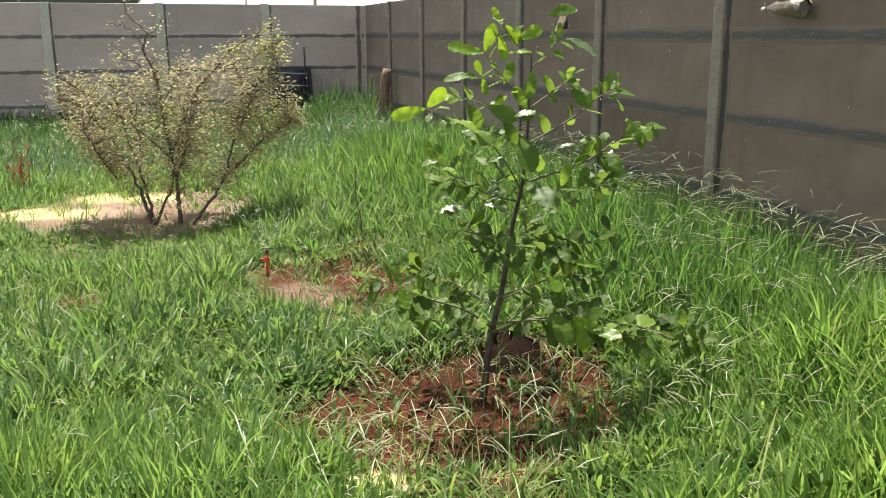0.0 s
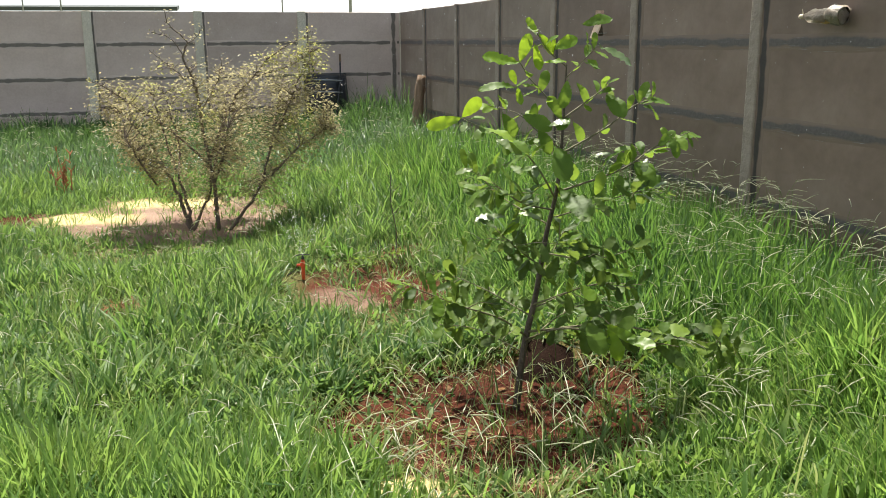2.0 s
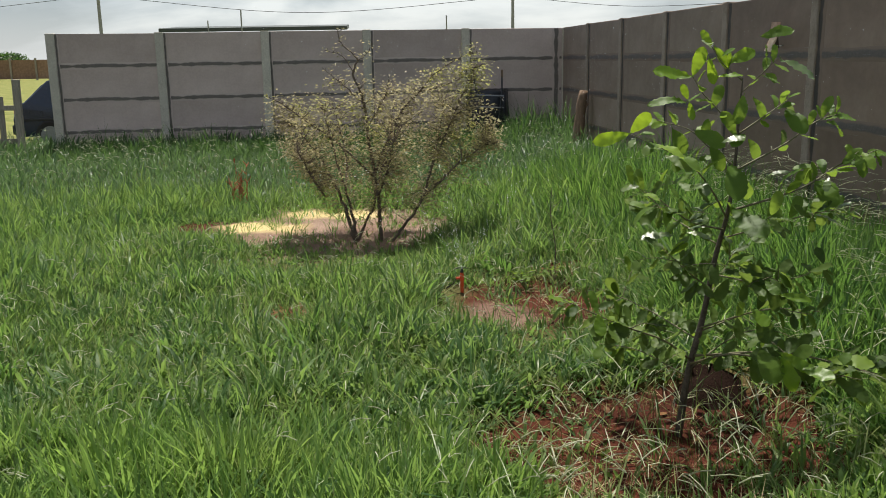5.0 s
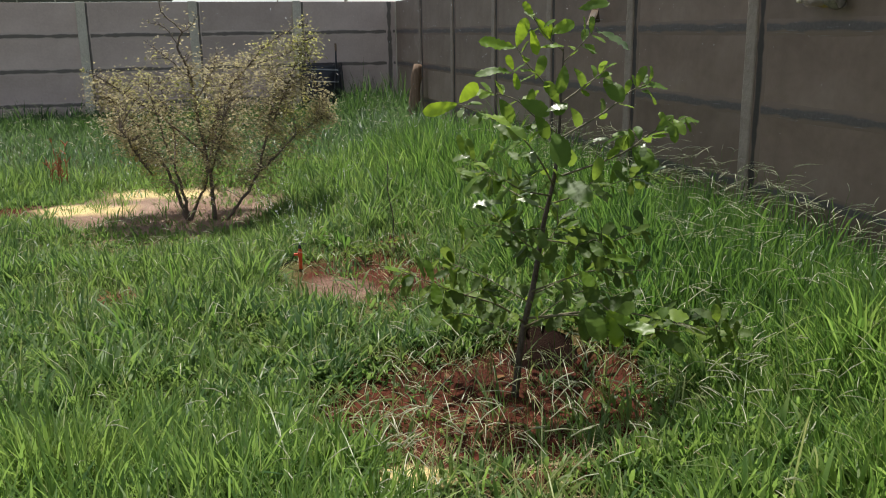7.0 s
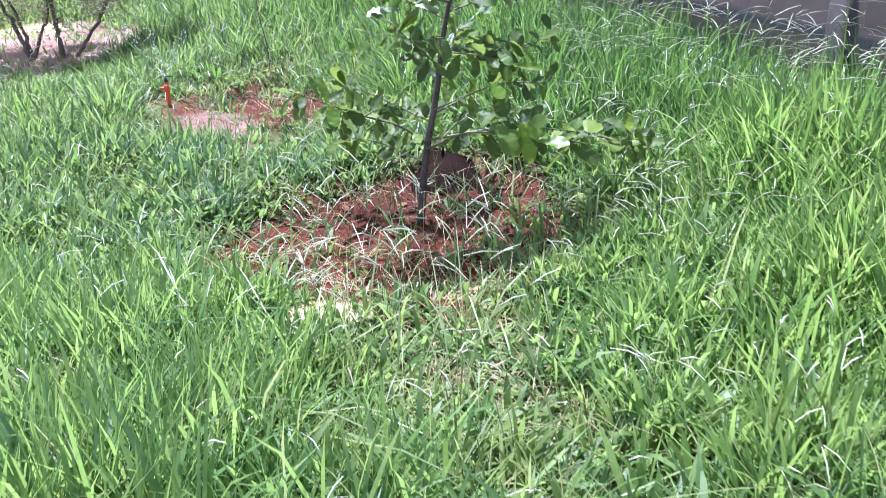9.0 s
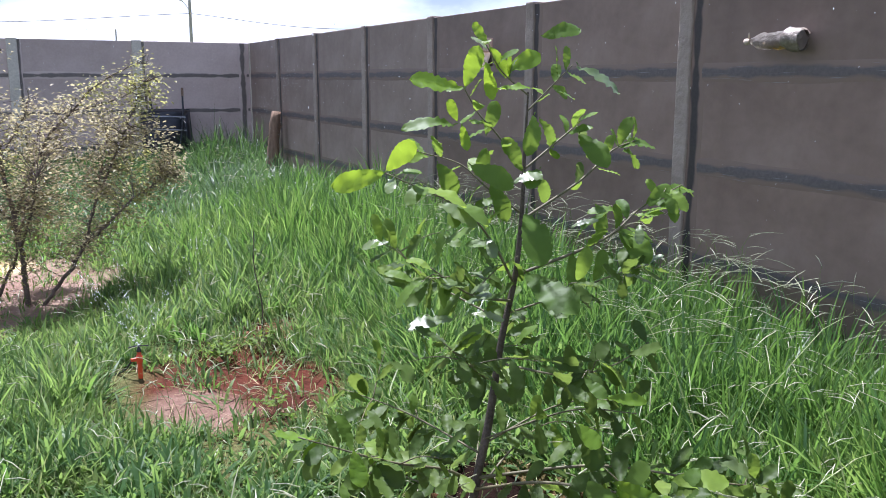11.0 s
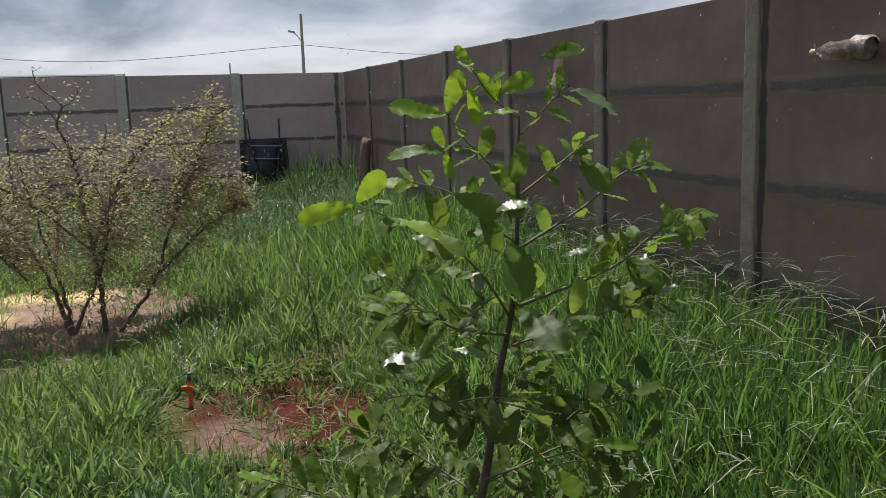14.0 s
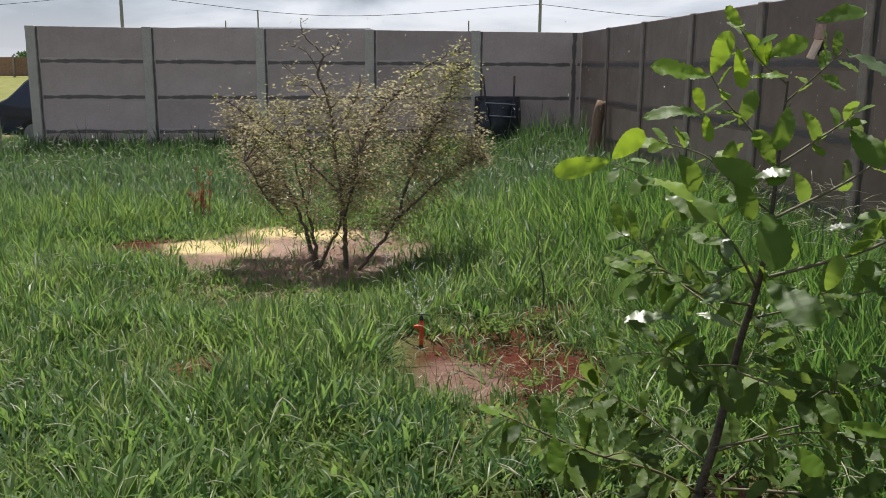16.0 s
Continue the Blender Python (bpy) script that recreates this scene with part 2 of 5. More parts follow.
LOG = rough_surface("weathered_wood", [(0.3, (0.11, 0.07, 0.045)), (0.7, (0.27, 0.18, 0.12))], 5.0, 40.0, 0.85, 0.7, 0.01, (6.0, 6.0, 0.8))
BOARD = rough_surface("grey_wood", [(0.3, (0.16, 0.14, 0.11)), (0.7, (0.34, 0.30, 0.25))], 4.0, 40.0, 0.85, 0.6, 0.006, (8.0, 8.0, 0.8), vary=0.2)
RED = plain("red_plastic", (0.78, 0.10, 0.035), 0.4)
BLACK = plain("black_plastic", (0.02, 0.02, 0.022), 0.45)
BARROW = plain("dark_painted_steel", (0.022, 0.024, 0.03), 0.45)
STEEL = plain("worn_steel", (0.35, 0.36, 0.37), 0.45, 0.8)
CAR = plain("dark_blue_paint", (0.012, 0.02, 0.045), 0.22, 0.0, spec=0.7)
GLASS_DARK = plain("tinted_window", (0.01, 0.012, 0.015), 0.08, spec=0.8)
RUBBER = plain("tyre_rubber", (0.02, 0.02, 0.02), 0.8)
PALE = plain("pale_plastic", (0.62, 0.50, 0.38), 0.5)
PEEL = foliage("splintered_wood", (0.6, 0.48, 0.39), (0.8, 0.7, 0.61), (0.88, 0.76, 0.65), 0.6, 0.6)
OFFCUT = rough_surface("pinkish_wood", [(0.3, (0.36, 0.2, 0.15)), (0.7, (0.62, 0.44, 0.35))], 9.0, 60.0, 0.8, 0.4, 0.004, (6.0, 1.0, 1.0))
BROAD = foliage("pale_weed_leaf", (0.11, 0.17, 0.07), (0.21, 0.28, 0.13), (0.4, 0.5, 0.22), 0.5, 0.4, island=False, spec=0.3)
FARWALL = rough_surface("far_brown_wall", [(0.3, (0.20, 0.12, 0.08)), (0.7, (0.30, 0.19, 0.13))], 0.6, 5.0, 0.9, 0.2, 0.01, vary=0.15)
ROOF = plain("dark_roof_sheet", (0.045, 0.055, 0.055), 0.5)
UTILITY = plain("utility_pole_concrete", (0.30, 0.30, 0.29), 0.85)


def water_material():
    """Aerated drops: clear, with light scattered through them."""
    m, n, link, p = material("water")
    p.inputs["Base Color"].default_value = (1, 1, 1, 1)
    p.inputs["Roughness"].default_value = 0.05
    p.inputs["IOR"].default_value = 1.33
    p.inputs["Transmission Weight"].default_value = 0.5
    milky = n.new("ShaderNodeBsdfTranslucent")
    milky.inputs["Color"].default_value = (0.95, 0.97, 1.0, 1)
    mix = n.new("ShaderNodeMixShader")
    mix.inputs[0].default_value = 0.5
    link(p.outputs[0], mix.inputs[1])
    link(milky.outputs[0], mix.inputs[2])
    link(mix.outputs[0], n["Material Output"].inputs["Surface"])
    return m


WATER = water_material()
CABLE = plain("cable", (0.03, 0.03, 0.03), 0.6)
CLOD = rough_surface("red_soil_clod", [(0.3, (0.085, 0.028, 0.018)), (0.7, (0.18, 0.062, 0.04))], 12.0, 120.0, 0.95, 0.8, 0.004, spec=0.1)
# near-black: the tree's shade is put into this soil's colour
SHADED_SOIL = rough_surface("shaded_damp_soil", [(0.3, (0.008, 0.005, 0.0042)), (0.7, (0.018, 0.0108, 0.0086))], 9.0, 90.0, 0.95, 0.9, 0.01, spec=0.0)
LITTER = foliage("dead_leaf", (0.1, 0.045, 0.02), (0.22, 0.11, 0.045), (0.3, 0.17, 0.07), 0.65, 0.2, spec=0.2)

# bare patches in the lawn: centre x, y, half sizes
SOIL = ((3.16, 4.58, 0.98, 0.78), (2.97, 6.92, 0.52, 0.7), (3.35, 7.85, 0.22, 0.22), (0.05, 9.98, 0.6, 0.4))
SAND = ((1.53, 9.84, 1.14, 1.24), (2.7, 6.62, 0.24, 0.3))
YELLOW = ((0.72, 9.98, 0.42, 0.32), (1.40, 10.75, 0.5, 0.32), (2.5, 3.95, 0.24, 0.11))


def ground_material():
    m, n, link, p = material("ground_soil")
    co = n.new("ShaderNodeTexCoord").outputs["Object"]
    wob = noise_node(n, link, 3.5, 6.0, 0.65, co)
    grit = noise_node(n, link, 55.0, 5.0, 0.6, co)
    patchy = noise_node(n, link, 1.3, 4.0, 0.5, co)

    def mask(shape, soft=0.22):
        cx, cy, rx, ry = shape
        a = n.new("ShaderNodeVectorMath")
        a.operation = "SUBTRACT"
        a.inputs[1].default_value = (cx, cy, 0)
        link(co, a.inputs[0])
        b = n.new("ShaderNodeVectorMath")
        b.operation = "MULTIPLY"
        b.inputs[1].default_value = (1 / rx, 1 / ry, 0)
        link(a.outputs[0], b.inputs[0])
        c = n.new("ShaderNodeVectorMath")
        c.operation = "LENGTH"
        link(b.outputs[0], c.inputs[0])
        d = n.new("ShaderNodeMath")
        d.operation = "MULTIPLY_ADD"
        d.inputs[1].default_value = 0.9
        link(wob, d.inputs[0])
        link(c.outputs["Value"], d.inputs[2])
        r = n.new("ShaderNodeMapRange")
        r.inputs["From Min"].default_value, r.inputs["From Max"].default_value = 1.45 + soft, 1.45 - soft
        link(d.outputs[0], r.inputs["Value"])
        return r.outputs[0]

    thatch = ramp_node(n, link, grit, [(0.3, (0.05, 0.045, 0.018)), (0.5, (0.085, 0.085, 0.03)), (0.72, (0.14, 0.13, 0.055))])
    far = ramp_node(n, link, patchy, [(0.35, (0.13, 0.15, 0.04)), (0.65, (0.24, 0.23, 0.08))])
    sep = n.new("ShaderNodeSeparateXYZ")
    link(co, sep.inputs[0])
    beyond = n.new("ShaderNodeMapRange")
    beyond.inputs["From Min"].default_value, beyond.inputs["From Max"].default_value = 20.5, 24.0
    link(sep.outputs["Y"], beyond.inputs["Value"])
    col = mix_node(n, link, beyond.outputs[0], thatch, far)
    soil = mix_node(n, link, 0.5, ramp_node(n, link, grit, [(0.28, (0.02, 0.006, 0.0038)), (0.5, (0.064, 0.0175, 0.0098)), (0.74, (0.135, 0.04, 0.022))]),
                    ramp_node(n, link, patchy, [(0.38, (0.031, 0.0092, 0.0056)), (0.62, (0.106, 0.0315, 0.0178))]))
    sand = mix_node(n, link, 0.5, ramp_node(n, link, grit, [(0.28, (0.14, 0.09, 0.066)), (0.5, (0.24, 0.165, 0.128)), (0.74, (0.37, 0.28, 0.225))]),
                    ramp_node(n, link, patchy, [(0.42, (0.2, 0.12, 0.09)), (0.58, (0.34, 0.24, 0.186))]))
    for shape in SOIL:
        col = mix_node(n, link, mask(shape), col, soil)
    for shape, share in zip(SAND, (1.0, 0.6)):
        thin = n.new("ShaderNodeMath")
        thin.operation = "MULTIPLY"
        thin.inputs[1].default_value = share
        link(mask(shape, 0.3), thin.inputs[0])
        col = mix_node(n, link, thin.outputs[0], col, sand)
    dust = ramp_node(n, link, grit, [(0.28, (0.38, 0.28, 0.13)), (0.5, (0.58, 0.45, 0.22)), (0.74, (0.7, 0.58, 0.34))])
    for shape in YELLOW:
        col = mix_node(n, link, mask(shape, 0.3), col, dust)
    link(col, p.inputs["Base Color"])
    p.inputs["Roughness"].default_value = 0.92
    p.inputs["Specular IOR Level"].default_value = 0.1
    bump_node(n, link, grit, 0.7, 0.02, p)
    return m


GROUND = ground_material()


# ---- building helpers ----
def part(name, bm, mat, parent, label="", kind="", smooth=False):
    """Links a bmesh as one mesh object under its parent (or at top level)."""
    me = bpy.data.meshes.new(name)
    bm.to_mesh(me)
    bm.free()
    me.materials.append(mat)
    if smooth:
        me.polygons.foreach_set("use_smooth", [True] * len(me.polygons))
    ob = new(name, me)
    ob.parent = parent
    return tagged(ob, label, kind=kind)


def piece(name, mesh, parent, m):
    """Another object on a mesh that is shared, under a parent that stands at the origin."""
    ob = new(name, mesh)
    ob.parent = parent
    ob.matrix_basis = m
    return ob


def thing(name, label, category, at=(0, 0, 0), group="", kind=""):
    ob = new(name)
    ob.location = at
    ob.empty_display_size = 0.1
    return tagged(ob, label, category, group, kind)


def box(bm, size, m=None, bevel=0.0):
    made = bmesh.ops.create_cube(bm, size=1.0, matrix=(m or Matrix()) @ Matrix.Diagonal((*size, 1)))
    if bevel:
        edges = {e for v in made["verts"] for e in v.link_edges}
        bmesh.ops.bevel(bm, geom=list(edges), offset=bevel, segments=2, affect="EDGES", profile=0.6)


def tube(bm, points, radii, sides=7, cap=True):
    """A round rod through points, with a radius at each."""
    pts = [Vector(p) for p in points]
    rings = []
    side = None
    for i, p in enumerate(pts):
        way = (pts[min(i + 1, len(pts) - 1)] - pts[max(i - 1, 0)]).normalized()
        if side is None:
            side = way.orthogonal().normalized()
        side = (side - way * side.dot(way)).normalized()
        other = way.cross(side)
        rings.append([bm.verts.new(p + float(radii[i]) * (math.cos(a) * side + math.sin(a) * other)) for a in (2 * math.pi * k / sides for k in range(sides))])
    for a, b in zip(rings, rings[1:]):
        for k in range(sides):
            bm.faces.new((a[k], a[(k + 1) % sides], b[(k + 1) % sides], b[k]))
    if cap:
        bm.faces.new(rings[0][::-1])
        bm.faces.new(rings[-1])


def lathe(bm, profile, m=None, sides=20, dent=0.0):
    """Turns (radius, height) pairs round the z axis."""
    m = m or Matrix()
    rings = []
    for r, z in profile:
        rings.append([bm.verts.new(m @ Vector((max(r, 1e-4) * (1 + dent * math.sin(3 * a + 9 * z)) * math.cos(a), max(r, 1e-4) * (1 + dent * math.cos(2 * a + 14 * z)) * math.sin(a), z)))
                      for a in (2 * math.pi * k / sides for k in range(sides))])
    for a, b in zip(rings, rings[1:]):
        for k in range(sides):
            bm.faces.new((a[k], a[(k + 1) % sides], b[(k + 1) % sides], b[k]))


def smooth_line(points, steps=6):
    """Points along a Catmull-Rom line through a few places."""
    p = [Vector(v) for v in points]
    p = [2 * p[0] - p[1], *p, 2 * p[-1] - p[-2]]
    out = []
    for i in range(1, len(p) - 2):
        for k in range(steps):
            t = k / steps
            out.append(0.5 * (2 * p[i] + (p[i + 1] - p[i - 1]) * t + (2 * p[i - 1] - 5 * p[i] + 4 * p[i + 1] - p[i + 2]) * t * t
                              + (3 * p[i] - p[i - 1] - 3 * p[i + 1] + p[i + 2]) * t ** 3))
    out.append(p[-2])
    return out


def taper(n, a, b):
    return [a + (b - a) * i / (n - 1) for i in range(n)]


# ---- ground ----
def ground_height(x, y):
    """Gentle unevenness, a shallow watering basin round the young tree and its bank."""
    h = 0.02 * np.sin(x * 1.7 + 0.6) * np.cos(y * 1.3) + 0.012 * np.sin(x * 5.1 + y * 3.7) + 0.008 * np.sin(9.3 * x - 7.1 * y)
    near = np.exp(-((x / 14) ** 2 + ((y - 8) / 14) ** 2) ** 2)
    d = np.sqrt(((x - 3.15) / 0.85) ** 2 + ((y - 4.65) / 0.7) ** 2)
    basin = -0.05 * np.exp(-d ** 4) + 0.05 * np.exp(-((d - 1.15) / 0.2) ** 2)
    d2 = np.sqrt(((x - 3.0) / 0.5) ** 2 + ((y - 7.0) / 0.65) ** 2)
    rise = 0.10 * np.clip((y - 13.5) / 4.0, 0, 1) * np.clip((20.5 - y) / 1.5, 0, 1) + 0.05 * np.clip((x - 4.4) / 1.2, 0, 1) * np.clip((7.5 - x) / 1.5, 0, 1)
    return (h + basin - 0.04 * np.exp(-d2 ** 4) + rise) * near


def build_ground():
    xs = np.concatenate([[-900, -300, -120, -60, -30, -18, -12, -9], np.arange(-7, 6.6, 0.08), [8, 12, 20, 40, 120, 300, 900]])
    ys = np.concatenate([[-300, -60, -20, -8, -4, -2, -1], np.arange(0, 13, 0.08), np.arange(13, 21, 0.3), [23, 26, 32, 45, 70, 120, 250, 500, 1200, 3000]])
    gx, gy = np.meshgrid(xs, ys)
    gz = ground_height(gx, gy)
    rough = np.random.RandomState(4).normal(0, 0.004, gz.shape) * np.exp(-((gx - 2) / 8) ** 2 - ((gy - 6) / 9) ** 2)
    verts = np.stack([gx, gy, gz + rough], -1).reshape(-1, 3)
    nx = len(xs)
    i = (np.arange(len(ys) - 1)[:, None] * nx + np.arange(nx - 1)[None, :]).ravel()
    faces = np.stack([i, i + 1, i + nx + 1, i + nx], 1)
    me = bpy.data.meshes.new("ground")
    me.from_pydata(verts.tolist(), [], faces.tolist())
    me.polygons.foreach_set("use_smooth", [True] * len(me.polygons))
    me.materials.append(GROUND)
    tagged(new("ground", me), "uneven red soil and thatch under the grass, with bare patches", "ground", kind="structure")


build_ground()

# ---- precast concrete walls ----
CORNER = Vector((5.614, 18.217, 0))
BACK_WAY = Vector((-1, -0.062, 0)).normalized()
SIDE_WAY = Vector((0.025, -1, 0)).normalized()
TOP, JOINT_1, JOINT_2, JOINT_3 = 2.23, 1.66, 1.06, 0.47
POST_W, POST_D = 0.155, 0.13


def panel_mesh(length, height, seed, mat):
    rnd = random.Random(seed)
    bm = bmesh.new()
    box(bm, (length, 0.05, height), None, 0.006)
    for v in bm.verts:
        v.co.z += rnd.uniform(-0.004, 0.004)
    me = bpy.data.meshes.new("panel")
    bm.to_mesh(me)
    bm.free()
    me.materials.append(mat)
    return me


def mortar_mesh(length, seed, mat):
    """A wavy smear of mortar over a joint, thickest in the middle and feathered at its edges."""
    rnd = random.Random(seed)
    bm = bmesh.new()
    n = 40
    off = rnd.uniform(0, 50)
    rows = []
    for i in range(n + 1):
        x = -length / 2 + length * i / n
        top = 0.072 + 0.016 * noise.noise((x * 2.3 + off, 0, 0)) + 0.004 * noise.noise((x * 11 + off, 3, 0))
        low = -0.072 + 0.016 * noise.noise((x * 2.1 + off, 7, 0)) + 0.004 * noise.noise((x * 12 + off, 9, 0))
        mid = 0.5 * (top + low) + 0.008 * noise.noise((x * 9 + off, 5, 0))
        rows.append([bm.verts.new((x, yy, zz)) for yy, zz in ((0.003, top), (-0.0025, top * 0.6), (-0.0035, mid), (-0.0025, low * 0.6), (0.003, low))])
    for a, b in zip(rows, rows[1:]):
        for k in range(4):
            bm.faces.new((a[k], a[k + 1], b[k + 1], b[k]))
    me = bpy.data.meshes.new("mortar_joint")
    bm.to_mesh(me)
    bm.free()
    me.materials.append(mat)
    me.polygons.foreach_set("use_smooth", [True] * len(me.polygons))
    return me


def post_mesh(seed, width, mat):
    rnd = random.Random(seed)
    bm = bmesh.new()
    box(bm, (width, POST_D, TOP + 0.32), Matrix.Translation((0, 0, (TOP - 0.3) / 2)), 0.012)
    bmesh.ops.subdivide_edges(bm, edges=[e for e in bm.edges if abs(e.verts[0].co.z - e.verts[1].co.z) > 1], cuts=18)
    for v in bm.verts:
        k = noise.noise_vector(v.co * 7 + Vector((seed * 3.3, 0, 0)))
        v.co += Vector((k.x * 0.004, k.y * 0.005, 0))
    me = bpy.data.meshes.new("post")
    bm.to_mesh(me)
    bm.free()
    me.materials.append(mat)
    return me


def build_wall(name, label, way, offset, pitch, count, mat, seed, width, proud, post_mat, joint_mat):
    """Posts along way from the corner; four panels and three mortar bands to a bay. Local x runs along the wall, -y faces the yard."""
    flip = 1 if way.x < -0.5 else -1
    face = Vector((-way.y, way.x, 0)) * (1 if flip > 0 else -1)
    if face.dot(Vector((0, -1, 0)) if flip > 0 else Vector((-1, 0, 0))) < 0:
        face = -face
    origin = CORNER + face * (0.05 - proud)
    rx = Vector((-face.y, face.x, 0))
    turn = Matrix((rx, -face, Vector((0, 0, 1)))).transposed().to_4x4()
    bm = bmesh.new()
    total = offset + pitch * count
    box(bm, (total + 0.3, 0.1, 0.34), Matrix.Translation(origin + way * total / 2 - face * 0.075 + Vector((0, 0, -0.16))) @ turn)
    root = part(name, bm, mat, None)
    tagged(root, label, "wall", kind="structure")
    posts = [post_mesh(seed + k, width, post_mat) for k in range(3)]
    mortars = [mortar_mesh(pitch - POST_W + 0.02, seed + 10 + k, joint_mat) for k in range(5)]
    first = mortar_mesh(offset - POST_W / 2, seed + 30, joint_mat)
    levels = ((-0.02, JOINT_3), (JOINT_3, JOINT_2), (JOINT_2, JOINT_1), (JOINT_1, TOP))
    shared = {h: panel_mesh(pitch - POST_W + 0.04, h[1] - h[0] - 0.006, seed + 40 + i, mat) for i, h in enumerate(levels)}
    corner_panels = {h: panel_mesh(offset - POST_W / 2 + 0.02, h[1] - h[0] - 0.006, seed + 60 + i, mat) for i, h in enumerate(levels)}
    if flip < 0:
        corner_panels = {h: panel_mesh(offset - POST_W / 2 + 0.02, h[1] - h[0] - 0.006, seed + 60 + i, FAR_BAY_CONCRETE) for i, h in enumerate(levels)}
        far_bays = {h: panel_mesh(pitch - POST_W + 0.04, h[1] - h[0] - 0.006, seed + 80 + i, FAR_BAY_CONCRETE) for i, h in enumerate(levels)}
    rnd = random.Random(seed)
    for k in range(count + 1):
        at = origin + way * (offset + pitch * k) - face * (POST_D / 2 + 0.05 - proud)
        lean = Matrix.Rotation(rnd.uniform(-0.006, 0.006), 4, "Y")
        piece("post", posts[k % 3], root, Matrix.Translation(at) @ turn @ lean)
    for k in range(count + 1):
        if k == 0:
            centre, panels, bands = origin + way * (offset - POST_W / 2) / 2, corner_panels, (first, first, first)
        else:
            centre, panels, bands = origin + way * (offset + pitch * (k - 0.5)), far_bays if flip < 0 and k < 4 else shared, mortars
        for i, h in enumerate(levels):
            tilt = Matrix.Rotation(rnd.uniform(-0.004, 0.004), 4, "Y")
            piece("panel", panels[h], root, Matrix.Translation(centre - face * (0.0755 + rnd.uniform(-0.001, 0.001)) + Vector((0, 0, (h[0] + h[1]) / 2))) @ turn @ tilt)
        for i, z in enumerate((JOINT_1, JOINT_2, JOINT_3)):
            piece("mortar_joint", bands[(k * 3 + i) % len(bands)], root, Matrix.Translation(centre - face * 0.05 + Vector((0, 0, z))) @ turn)
    # dark upright strips paint the shade beside posts; the right wall's keep damp too
    fillet = mortar_mesh(TOP - 0.02, seed + 90, POST_SHADE if flip < 0 else joint_mat)
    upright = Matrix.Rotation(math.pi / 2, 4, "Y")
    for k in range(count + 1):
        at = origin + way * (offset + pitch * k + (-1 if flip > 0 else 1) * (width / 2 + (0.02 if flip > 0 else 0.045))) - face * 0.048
        piece("shade_fillet", fillet, root, Matrix.Translation(at + Vector((0, 0, TOP / 2))) @ turn @ upright @ Matrix.Diagonal((1, 1, 0.62 if flip > 0 else 1.05, 1)))
    if flip > 0:
        # a wider strip darkens the corner
        piece("shade_fillet", fillet, root, Matrix.Translation(origin + way * 0.11 - face * 0.047 + Vector((0, 0, TOP / 2))) @ turn @ upright @ Matrix.Diagonal((1, 1, 1.25, 1)))
    return root


build_wall("wall_back", "grey-brown precast concrete panel wall with dark mortar joints", BACK_WAY, 1.896, 1.892, 4, CONCRETE, 100, 0.155, 0.05, POST, MORTAR)
build_wall("wall_right", "grey-brown precast concrete panel wall in shade, with posts", SIDE_WAY, 1.761, 1.903, 11, SHADED_WET_CONCRETE, 200, 0.12, 0.022, SHADED_WET_POST, SHADED_WET_MORTAR)
bm = bmesh.new()
box(bm, (0.13, 0.13, TOP + 0.3), Matrix.Translation(CORNER + Vector((0.075, 0.08, (TOP - 0.3) / 2))), 0.01)
tagged(part("wall_corner", bm, POST, None), "concrete corner post where the two walls meet", "post", kind="structure")

# ---- the young citrus tree ----
def leaf_mesh(name, mat, length, width, droop, fold, seed):
    """A blunt oval blade with a midrib fold, a curl and a scalloped edge, from its stalk along +x, face up."""
    rnd = random.Random(seed)
    bm = bmesh.new()
    n = 16
    rows = []
    for i in range(n + 1):
        t = i / n
        w = width * 0.5 * (1.22 * t ** 0.6 * (1 - t ** 3.4) ** 0.6 if 0 < t < 1 else 0.05) * (1 + (0.035 if i % 2 else -0.035))
        x = length * (0.06 + 0.94 * t)
        z = -droop * length * t * t + 0.0035 * math.sin(5 * t + seed)
        rows.append([bm.verts.new((x, s * w, z + fold * abs(s) * w + 0.004 * rnd.uniform(-1, 1) * abs(s))) for s in (-1, -0.5, 0, 0.5, 1)])
    for a, b in zip(rows, rows[1:]):
        for k in range(4):
            bm.faces.new((a[k], b[k], b[k + 1], a[k + 1]))
    tube(bm, [(0, 0, 0.004), (length * 0.07, 0, 0.0)], [0.0012, 0.001], 4)
    me = bpy.data.meshes.new(name)
    bm.to_mesh(me)
    bm.free()
    me.polygons.foreach_set("use_smooth", [True] * len(me.polygons))
    me.materials.append(mat)
    return me


OLD_LEAVES = [leaf_mesh("leaf", LEAF, 0.1, 0.053, 0.05 + 0.05 * k, 0.08 + 0.07 * k, k) for k in range(4)]
FULL_LEAVES = [leaf_mesh("leaf", MIDDLE, 0.1, 0.053, 0.04 + 0.05 * k, 0.06 + 0.07 * k, 10 + k) for k in range(3)]
SHEEN_LEAVES = [leaf_mesh("leaf", SHEEN, 0.1, 0.048, 0.08, 0.05, 30 + k) for k in range(2)]
NEW_LEAVES = [leaf_mesh("leaf", YOUNG, 0.1, 0.05, 0.04 + 0.05 * k, 0.06 + 0.08 * k, 20 + k) for k in range(3)]


